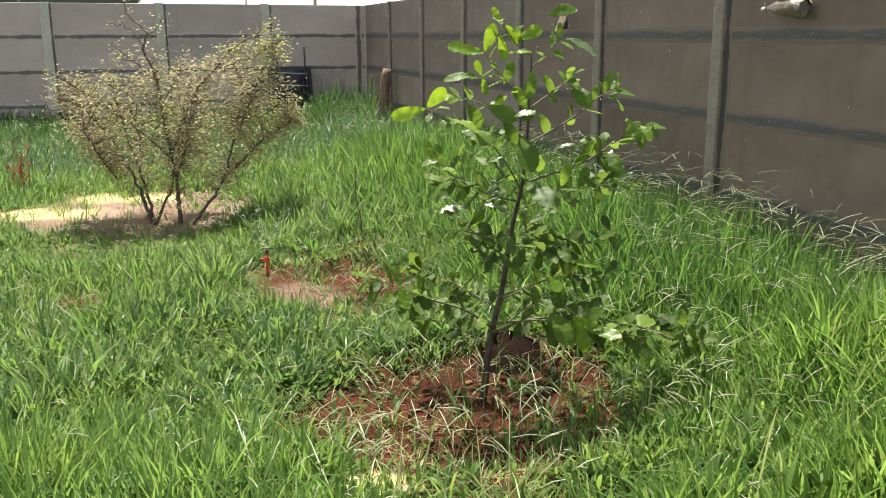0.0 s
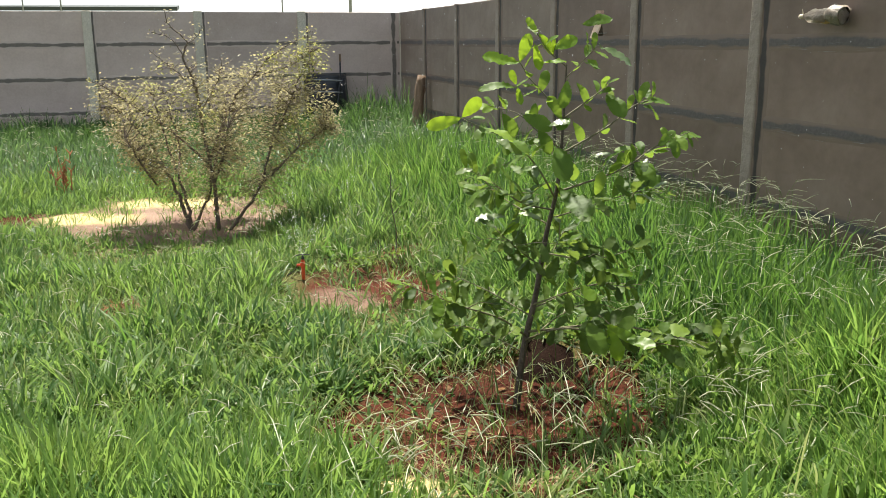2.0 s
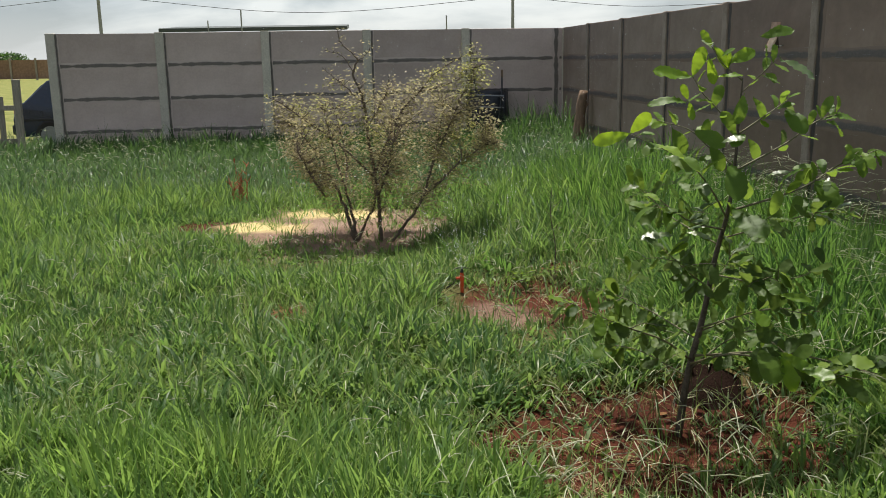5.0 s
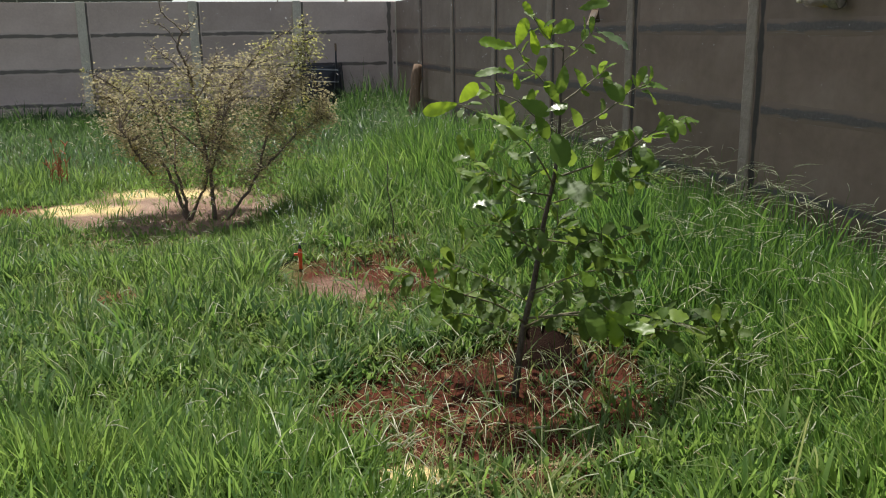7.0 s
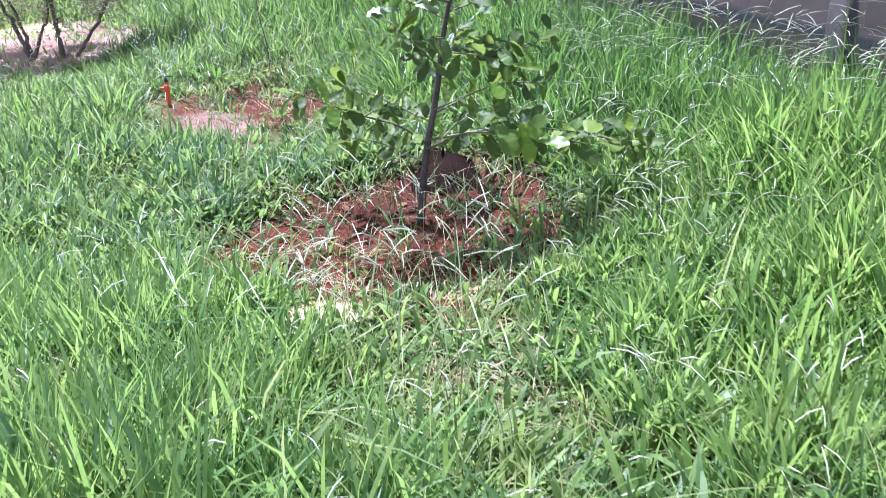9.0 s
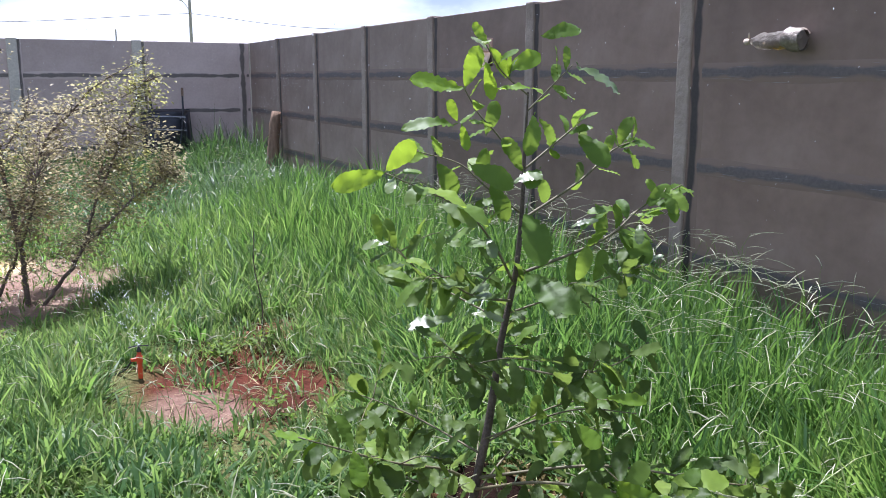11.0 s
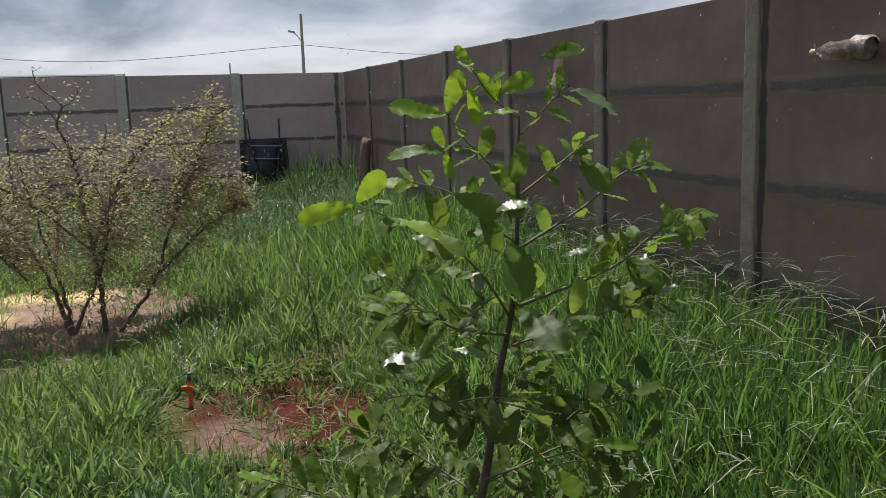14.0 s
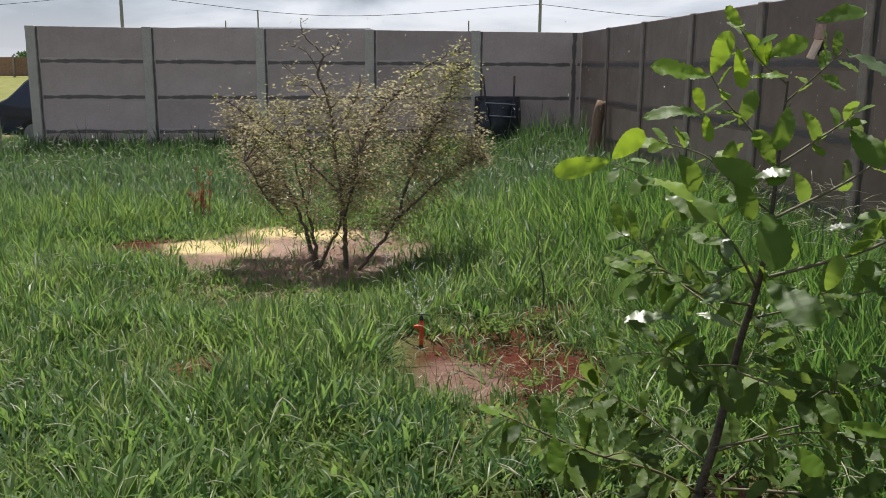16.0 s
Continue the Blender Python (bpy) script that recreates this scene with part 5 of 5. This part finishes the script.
def soft_noise(x, y, k):
    """A cheap smooth variation over the plan, about -1 to 1."""
    return (np.sin(1.9 * k * x + 0.7 * k * y + 1.3) + np.sin(-0.8 * k * x + 2.3 * k * y + 4.1) + np.sin(3.1 * k * x - 1.7 * k * y + 0.5)) / 3


def blades(name, label, x, y, lengths, widths, lean, curl, mat, seed, azimuth=None, base_z=-0.01):
    """Ribbon blades with a bend, three sections and a pointed tip each, in one mesh."""
    r = np.random.RandomState(seed)
    n = len(x)
    az = r.uniform(0, 2 * np.pi, n) if azimuth is None else azimuth
    z0 = ground_height(x, y) + base_z
    outx, outy = np.cos(az), np.sin(az)
    twist = az + np.pi / 2 + r.normal(0, 0.5, n)
    sx, sy = np.cos(twist), np.sin(twist)
    verts = np.zeros((n, 7, 3))
    px, py, pz = x.copy(), y.copy(), z0.copy()
    angle = lean.copy()
    for lvl, (frac, wide) in enumerate(((0.0, 0.55), (0.42, 1.0), (0.34, 0.8), (0.24, 0.0))):
        if lvl:
            step = lengths * frac
            px, py, pz = px + outx * np.sin(angle) * step, py + outy * np.sin(angle) * step, pz + np.cos(angle) * step
            angle = angle + curl
        w = 0.5 * widths * wide
        if lvl < 3:
            verts[:, 2 * lvl] = np.stack([px - sx * w, py - sy * w, pz], 1)
            verts[:, 2 * lvl + 1] = np.stack([px + sx * w, py + sy * w, pz], 1)
        else:
            verts[:, 6] = np.stack([px, py, pz], 1)
    start = (np.arange(n) * 7)[:, None]
    quads = np.concatenate([start + np.array([[0, 1, 3, 2]]), start + np.array([[2, 3, 5, 4]])], 1).reshape(-1, 4)
    tris = (start + np.array([[4, 5, 6]])).reshape(-1, 3)
    me = bpy.data.meshes.new(name)
    me.vertices.add(n * 7)
    me.vertices.foreach_set("co", verts.ravel())
    me.loops.add(quads.size + tris.size)
    me.loops.foreach_set("vertex_index", np.concatenate([quads.ravel(), tris.ravel()]))
    me.polygons.add(len(quads) + len(tris))
    me.polygons.foreach_set("loop_start", np.concatenate([np.arange(len(quads)) * 4, len(quads) * 4 + np.arange(len(tris)) * 3]))
    me.update(calc_edges=True)
    me.polygons.foreach_set("use_smooth", np.ones(len(quads) + len(tris), dtype=bool))
    me.materials.append(mat)
    return tagged(new(name, me), label, "grass", kind="stuff")


def tufts(count, x0, x1, y0, y1, per, spread, seed, keep):
    """Root places in clumps over a rectangle; keep() thins them."""
    r = np.random.RandomState(seed)
    cx, cy = r.uniform(x0, x1, count) + r.normal(0, 0.22, count), r.uniform(y0, y1, count) + r.normal(0, 0.22, count)
    ok = keep(cx, cy, r.uniform(0, 1, count))
    kx, ky = cx[ok], cy[ok]
    cx, cy = np.repeat(kx, per), np.repeat(ky, per)
    vigour = np.repeat(r.uniform(0.6, 1.2, ok.sum()) * (1 + 0.3 * soft_noise(kx, ky, 7.0) + 0.25 * soft_noise(ky, kx, 2.9)), per)
    az = r.uniform(0, 2 * np.pi, len(cx))
    d = np.abs(r.normal(0, spread, len(cx)))
    return cx + d * np.cos(az), cy + d * np.sin(az), az + r.normal(0, 0.6, len(cx)), vigour


def inside_yard(x, y):
    side = 5.614 + 0.025 * (18.217 - y) - 0.04
    back = 18.217 + 0.062 * (x - 5.614) - 0.02
    return (x < side) & ((y < back) | (x < -4.4))


def lawn_height(x, y):
    """Short and open to the left, tall and rank to the right, along the walls and in the strip behind the tree."""
    h = 0.20 + 0.035 * soft_noise(x, y, 0.8) + 0.03 * soft_noise(x, y, 2.1)
    h = h + 0.17 * np.clip((x - 3.7) / 1.0, 0, 1) - 0.09 * np.clip((x - 4.7) / 0.7, 0, 1) * np.clip((12 - y) / 3, 0, 1) + 0.10 * np.exp(-((x - 3.4) / 1.3) ** 2 - ((y - 9.6) / 2.4) ** 2)
    h = h + 0.09 * np.clip((y - 15.8) / 1.6, 0, 1)
    h = h + 0.07 * np.exp(-((x - 1.6) / 0.75) ** 2 - ((y - 3.6) / 0.9) ** 2)
    h = h * (1 - 0.68 * np.exp(-((x - 1.5) / 1.3) ** 2 - ((y - 8.4) / 0.75) ** 2)) * (1 - 0.45 * np.exp(-((x - 2.8) / 0.55) ** 2 - ((y - 5.95) / 0.4) ** 2))
    h = h * (1 - 0.36 * np.exp(-((x - 0.9) / 1.5) ** 2 - ((y - 6.4) / 1.5) ** 2))
    h = h * (1 - 0.4 * np.exp(-((x - 2.95) / 0.75) ** 2 - ((y - 3.35) / 0.6) ** 2))
    return h


def grow_lawn(name, label, count, area, per, spread, size, width, lean, mat, seed, bare=0.93, curl=0.62, gaps=-0.55, flop=0.16):
    def keep(x, y, chance):
        d = patch_depth(x, y, SOIL + SAND + YELLOW[2:3], 0.16 * soft_noise(x, y, 3.0))
        clear = (((x - 2.43) / 0.19) ** 2 + ((y - 6.84) / 0.5) ** 2 > 1) & (((x - 1.29) / 0.19) ** 2 + ((y - 6.75) / 0.2) ** 2 > 1)
        return inside_yard(x, y) & clear & ((d > bare) | (chance < 0.09) & (d > 0.3)) & ((((x - 3.0) / 0.55) ** 2 + ((y - 3.4) / 0.5) ** 2 > 1) | (chance < 0.55)) & (((x - 3.52) / 0.3) ** 2 + ((y - 5.16) / 0.2) ** 2 > 1) & ((soft_noise(x, y, 1.7) + 0.6 * soft_noise(y, x, 4.3) > gaps) | (chance < 0.45))

    x, y, az, vigour = tufts(count, *area, per, spread, seed, keep)
    ok = inside_yard(x, y)
    x, y, az, vigour = x[ok], y[ok], az[ok], vigour[ok]
    r = np.random.RandomState(seed + 1)
    d = patch_depth(x, y, SOIL + SAND + YELLOW[2:3], 0 * x)
    n = len(x)
    length = lawn_height(x, y) * vigour * r.uniform(0.55, 1.35, n) * size * np.clip(0.42 + 0.58 * (d - 0.8) / 1.1, 0.42, 1)
    wide = width * np.where(r.uniform(0, 1, n) < 0.4, r.uniform(0.3, 0.6, n), r.uniform(0.7, 1.35, n))
    blades(name, label, x, y, length, wide, np.abs(r.normal(lean, 0.34, n)) + np.where(r.uniform(0, 1, n) < flop, 0.65, 0.0), r.uniform(0.02, curl, n), mat, seed + 2, az)


grow_lawn("lawn_grass", "lush green broad-bladed grass, uncut and wet", 8600, (0.3, 4.4, 1.2, 6.0), 8, 0.05, 1.12, 0.019, 0.62, GRASS, 40, curl=0.55, flop=0.26, gaps=-0.35)
grow_lawn("lush_grass", "tall upright broad yellow-green grass beside the bare patch", 3800, (3.3, 5.0, 1.2, 4.5), 9, 0.045, 1.3, 0.015, 0.24, LUSH, 44, curl=0.4)
grow_lawn("bright_grass", "upright bright green grass in dense stands", 2800, (0.4, 2.3, 2.7, 4.6), 8, 0.06, 1.4, 0.0108, 0.3, LUSH, 47, curl=0.36)
grow_lawn("fine_grass", "fine muted grey-green grass matted between the broad blades", 6000, (-0.8, 4.3, 1.4, 9.0), 7, 0.06, 1.3, 0.0046, 0.66, MUTED, 48, 0.86, curl=0.32, flop=0.3)
grow_lawn("mixed_grass", "short broad blades lying every way over the open lawn", 5200, (-1.6, 2.9, 4.2, 9.2), 6, 0.07, 1.15, 0.0155, 0.8, GRASS, 46, curl=0.4, flop=0.25, gaps=-0.35)
grow_lawn("meadow_grass", "green grass round the bare patches and the shrub", 12500, (-2.6, 4.5, 6.0, 12.0), 7, 0.055, 1.35, 0.0115, 0.4, GRASS, 50, curl=0.5, flop=0.28, gaps=-0.35)
grow_lawn("rank_tufts", "rank dark tufts of grass standing out of the lawn", 230, (-1.6, 4.3, 4.6, 11.0), 28, 0.085, 1.55, 0.0135, 0.6, GRASS_DARK, 56, curl=0.5, flop=0.2, gaps=-3.0)
grow_lawn("side_grass", "short yellowish-green grass on the open side of the yard", 11500, (-6.0, 0.5, 1.9, 12.0), 6, 0.06, 1.1, 0.0115, 0.55, GRASS, 60, flop=0.26)
grow_lawn("yard_grass", "uncut green grass over the rest of the yard", 14500, (-7.0, 5.7, -4.0, 2.6), 6, 0.08, 1.2, 0.016, 0.45, GRASS, 64)
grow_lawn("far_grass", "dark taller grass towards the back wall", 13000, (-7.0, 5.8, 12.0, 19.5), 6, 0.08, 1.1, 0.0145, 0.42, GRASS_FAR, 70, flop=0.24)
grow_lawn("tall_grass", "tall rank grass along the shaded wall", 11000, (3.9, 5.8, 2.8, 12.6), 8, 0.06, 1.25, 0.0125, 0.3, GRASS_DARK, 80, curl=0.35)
# the dark band at the wall's foot is painted by this blade colour
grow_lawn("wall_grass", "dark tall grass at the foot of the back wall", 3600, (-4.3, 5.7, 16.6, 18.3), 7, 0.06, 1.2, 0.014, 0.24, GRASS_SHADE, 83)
grow_lawn("fallen_grass", "long pale blades and stalks fallen across the lawn", 3600, (-0.5, 5.6, 1.5, 9.0), 2, 0.08, 1.15, 0.0042, 0.62, STALK, 85, 0.6, 0.1)
grow_lawn("patch_tufts", "small green tufts at the front of the bare patch", 55, (3.1, 3.75, 3.7, 4.35), 9, 0.035, 1.6, 0.011, 0.5, GRASS, 90, 0.0, 0.5, -3.0)
grow_lawn("soil_tufts", "a green tuft growing on the bare soil by the sprinkler", 26, (2.86, 3.18, 7.1, 7.45), 9, 0.035, 1.7, 0.009, 0.75, GRASS, 92, 0.0, 0.5, -3.0)
grow_lawn("sand_tufts", "low tufts of grass scattered over the sandy patch", 70, (0.45, 2.6, 8.85, 10.3), 8, 0.04, 1.5, 0.009, 0.6, GRASS, 94, 0.0, 0.5, -3.0)
grow_lawn("sprawling_grass", "thin stalks sprawling over the bare soil", 230, (2.3, 4.0, 2.9, 5.3), 5, 0.04, 3.2, 0.006, 0.85, MUTED, 88, 0.25, 0.5, -3.0)


def lying_bits(name, label, mat, count, shapes, size, width, seed, category, reach=1.0, flat=1.45):
    r = np.random.RandomState(seed)
    per = count // len(shapes)
    x = np.concatenate([cx + rx * reach * np.sqrt(r.uniform(0, 1, per)) * np.cos(t) for (cx, cy, rx, ry), t in ((s, r.uniform(0, 6.283, per)) for s in shapes)])
    r2 = np.random.RandomState(seed + 1)
    y = np.concatenate([cy + ry * reach * r2.uniform(-0.95, 0.95, per) for cx, cy, rx, ry in shapes])
    n = len(x)
    ob = blades(name, label, x, y, size * r.uniform(0.4, 1.3, n), width * r.uniform(0.5, 1.4, n), np.clip(r.normal(flat, 0.18, n), 0.7, 1.56), r.uniform(-0.1, 0.1, n), mat, seed + 2, None, 0.012)
    tagged(ob, category=category)


lying_bits("dry_straw", "dry straw and cut stalks lying on the bare soil", STRAW, 330, SOIL[:1] + ((2.98, 4.18, 0.5, 0.32), (3.0, 3.4, 0.5, 0.5)), 0.19, 0.0042, 91, "straw")
lying_bits("matted_straw", "pale matted straw between the thin grass before the bare patch", STRAW, 190, ((3.05, 3.3, 0.5, 0.5),), 0.16, 0.005, 107, "straw", flat=1.25)
lying_bits("loose_straw", "a few straws on the damp soil by the sprinkler", STRAW, 130, SOIL[1:2], 0.13, 0.0045, 93, "straw")
lying_bits("fallen_leaves", "a few brown fallen leaves under the young tree", LITTER, 16, ((3.2, 4.7, 0.6, 0.35),), 0.07, 0.03, 99, "leaf litter")
lying_bits("straw_on_sand", "dry twigs and straw scattered on the sandy patch", STRAW, 500, SAND[:1], 0.14, 0.006, 95, "straw")
lying_bits("brown_leaves", "a few dead brown leaves lying in the grass", LITTER, 60, ((1.29, 6.8, 0.14, 0.11),), 0.08, 0.03, 103, "leaf litter", flat=1.1)
lying_bits("dead_leaves", "brown dead leaves round the seedling", LITTER, 90, ((3.35, 7.85, 0.3, 0.28),), 0.06, 0.03, 97, "leaf litter")


def seed_stalks(name, count, area, seed, low, high, long, thick=1.0, rise=(-0.2, 0.9)):
    """Thin green stalks that end in two or three spreading pale spikes."""
    r = random.Random(seed)
    stalks, spikes = bmesh.new(), bmesh.new()
    for _ in range(count):
        x, y = r.uniform(area[0], area[1]), r.uniform(area[2], area[3])
        if not bool(inside_yard(np.array([x]), np.array([y]))[0]):
            continue
        z = float(ground_height(np.array([x]), np.array([y]))[0])
        h = r.uniform(low, high)
        a = r.uniform(0, 6.28)
        out = Vector((math.cos(a), math.sin(a), 0))
        p0 = Vector((x, y, z - 0.01))
        p1 = p0 + out * 0.12 * h + Vector((0, 0, h * 0.6))
        p2 = p0 + out * 0.32 * h + Vector((0, 0, h))
        tube(stalks, [p0, p1, p2], [0.0015, 0.0012, 0.0009], 3, False)
        for k in range(r.choice((1, 1, 2, 2))):
            b = a + r.uniform(-1.3, 1.3)
            s = p1.lerp(p2, 1.0 - 0.05 * k)
            t = s + Vector((math.cos(b), math.sin(b), r.uniform(*rise))).normalized() * long * r.uniform(0.7, 1.3)
            tube(spikes, [s, s.lerp(t, 0.5) + Vector((0, 0, 0.008)), t], [0.0013 * thick, 0.0018 * thick, 0.0009 * thick], 4, False)
    root = thing(name, "thin grass stalks with pale spreading seed spikes", "grass", kind="stuff")
    part("stalks", stalks, GRASS, root, kind="stuff")
    part("spikes", spikes, SEED, root, "pale seed spikes", kind="stuff")


seed_stalks("seed_stalks", 620, (4.7, 5.9, 3.6, 10.0), 14, 0.36, 0.72, 0.15, 1.15, (-0.35, 0.45))
seed_stalks("patch_stalks", 160, (2.35, 4.2, 3.6, 5.1), 15, 0.12, 0.42, 0.11, 1.35, (-0.6, 0.9))
seed_stalks("lawn_stalks", 900, (-0.6, 4.6, 2.0, 8.6), 16, 0.12, 0.34, 0.075, 1.2, (-0.5, 0.7))
seed_stalks("side_stalks", 130, (4.1, 5.3, 2.8, 6.2), 18, 0.3, 0.5, 0.1, 0.85, (-0.3, 0.5))
seed_stalks("far_stalks", 700, (-4.2, 5.0, 12.0, 17.8), 17, 0.28, 0.55, 0.08, 1.9, (-0.6, 0.6))


def clods():
    r = random.Random(77)
    bm = bmesh.new()
    for _ in range(280):
        cx, cy, rx, ry = SOIL[0]
        a, d = r.uniform(0, 6.28), math.sqrt(r.random())
        x, y = cx + rx * d * math.cos(a), cy + ry * d * math.sin(a)
        s = r.uniform(0.004, 0.013)
        z = float(ground_height(np.array([x]), np.array([y]))[0])
        m = pose(x, y, z + s * 0.25, r.uniform(0, 360), r.uniform(0, 360), 0) @ Matrix.Diagonal((s, s * r.uniform(0.6, 1), s * r.uniform(0.5, 0.9), 1))
        bmesh.ops.create_icosphere(bm, subdivisions=1, radius=1.0, matrix=m)
    tagged(part("soil_clods", bm, CLOD, None), "crumbs and clods of red soil on the bare patches", "soil", kind="stuff")


clods()


def soil_mound():
    """A soft heap of damp earth, the shade on it put into its colour, that runs out into the soil of the basin."""
    cx, cy, n = 3.55, 5.16, 34
    bm = bmesh.new()
    grid = []
    for j in range(n + 1):
        row = []
        for i in range(n + 1):
            u, v = 2 * i / n - 1, 2 * j / n - 1
            x, y = cx + 0.25 * u, cy + 0.24 * v
            d = math.hypot(u / 0.62, v / 0.6) + 0.5 * noise.noise((x * 6, y * 6, 0))
            h = 0.06 * math.exp(-d ** 3) + 0.006 * noise.noise((x * 24, y * 24, 2)) - 0.03 * max(0.0, d - 1.0)
            row.append(bm.verts.new((x, y, float(ground_height(np.array([x]), np.array([y]))[0]) + h)))
        grid.append(row)
    for a, b in zip(grid, grid[1:]):
        for i in range(n):
            bm.faces.new((a[i], a[i + 1], b[i + 1], b[i]))
    ob = part("soil_mound", bm, SHADED_SOIL, None, smooth=True)
    tagged(ob, "low heap of damp earth behind the young tree, shade put into its colour", "soil")


soil_mound()


def water_spray():
    """Drops thrown up by the sprinkler in arcs, its jets, and loose drops in the air round it."""
    r = random.Random(21)
    nozzle = Vector((2.48, 7.17, 0.2))
    pattern = bmesh.new()
    bmesh.ops.create_icosphere(pattern, subdivisions=1, radius=1.0)
    shape = [v.co.copy() for v in pattern.verts]
    facets = [[v.index for v in f.verts] for f in pattern.faces]
    pattern.free()
    verts, faces = [], []

    def drop(p, way, size):
        m = Matrix.Translation(p) @ way.to_track_quat("Z", "Y").to_matrix().to_4x4() @ Matrix.Diagonal((size, size, size * r.uniform(2.0, 4.5), 1))
        start = len(verts)
        verts.extend(tuple(m @ v) for v in shape)
        faces.extend([start + k for k in f] for f in facets)

    for heading, speed, climb in ((1.9, 3.4, 4.2), (0.5, 3.1, 4.0), (-2.6, 2.6, 3.9)):
        for _ in range(90):
            t = r.uniform(0.02, 0.9)
            a = heading + r.gauss(0, 0.10) + 0.25 * t
            k = speed * r.uniform(0.85, 1.1)
            p = nozzle + Vector((k * math.cos(a) * t, k * math.sin(a) * t, climb * t - 4.9 * t * t + r.gauss(0, 0.05)))
            if p.z > 0.15:
                drop(p, Vector((k * math.cos(a), k * math.sin(a), climb - 9.8 * t)), r.uniform(0.001, 0.0022))
    # the jets themselves, close to the nozzle
    for way in (Vector((-0.16, 0.1, 1.0)), Vector((0.55, 0.1, 0.83)), Vector((-0.5, 0.2, 0.85))):
        for _ in range(150):
            t = r.random() ** 1.2
            p = nozzle + way.normalized() * 0.75 * t + Vector((r.gauss(0, 1), r.gauss(0, 1), r.gauss(0, 1))) * (0.003 + 0.022 * t) - Vector((0, 0, 0.05 * t * t))
            drop(p, way, r.uniform(0.0006, 0.0014))
    # loose drops in the air, and a curtain of them by the far corner
    for _ in range(1100):
        p = Vector((r.uniform(1.0, 5.6), r.uniform(4.9, 12.0), r.uniform(0.4, 2.5)))
        drop(p, Vector((r.gauss(0, 0.15), r.gauss(0, 0.15), -1)), r.uniform(0.0006, 0.0014))
    for _ in range(520):
        t = r.random()
        p = Vector((4.75 + 0.85 * t + r.gauss(0, 0.06), 15.2 + r.gauss(0, 0.25), 0.5 + 1.45 * t - 0.2 * t * t + r.gauss(0, 0.06 + 0.1 * t)))
        drop(p, Vector((0.5, 0, 0.6)), r.uniform(0.0007, 0.0015))
    me = bpy.data.meshes.new("water_drops")
    me.from_pydata(verts, [], faces)
    me.polygons.foreach_set("use_smooth", [True] * len(me.polygons))
    me.materials.append(WATER)
    tagged(new("water_drops", me), "drops of water thrown up by the sprinkler", "water", kind="stuff")


water_spray()
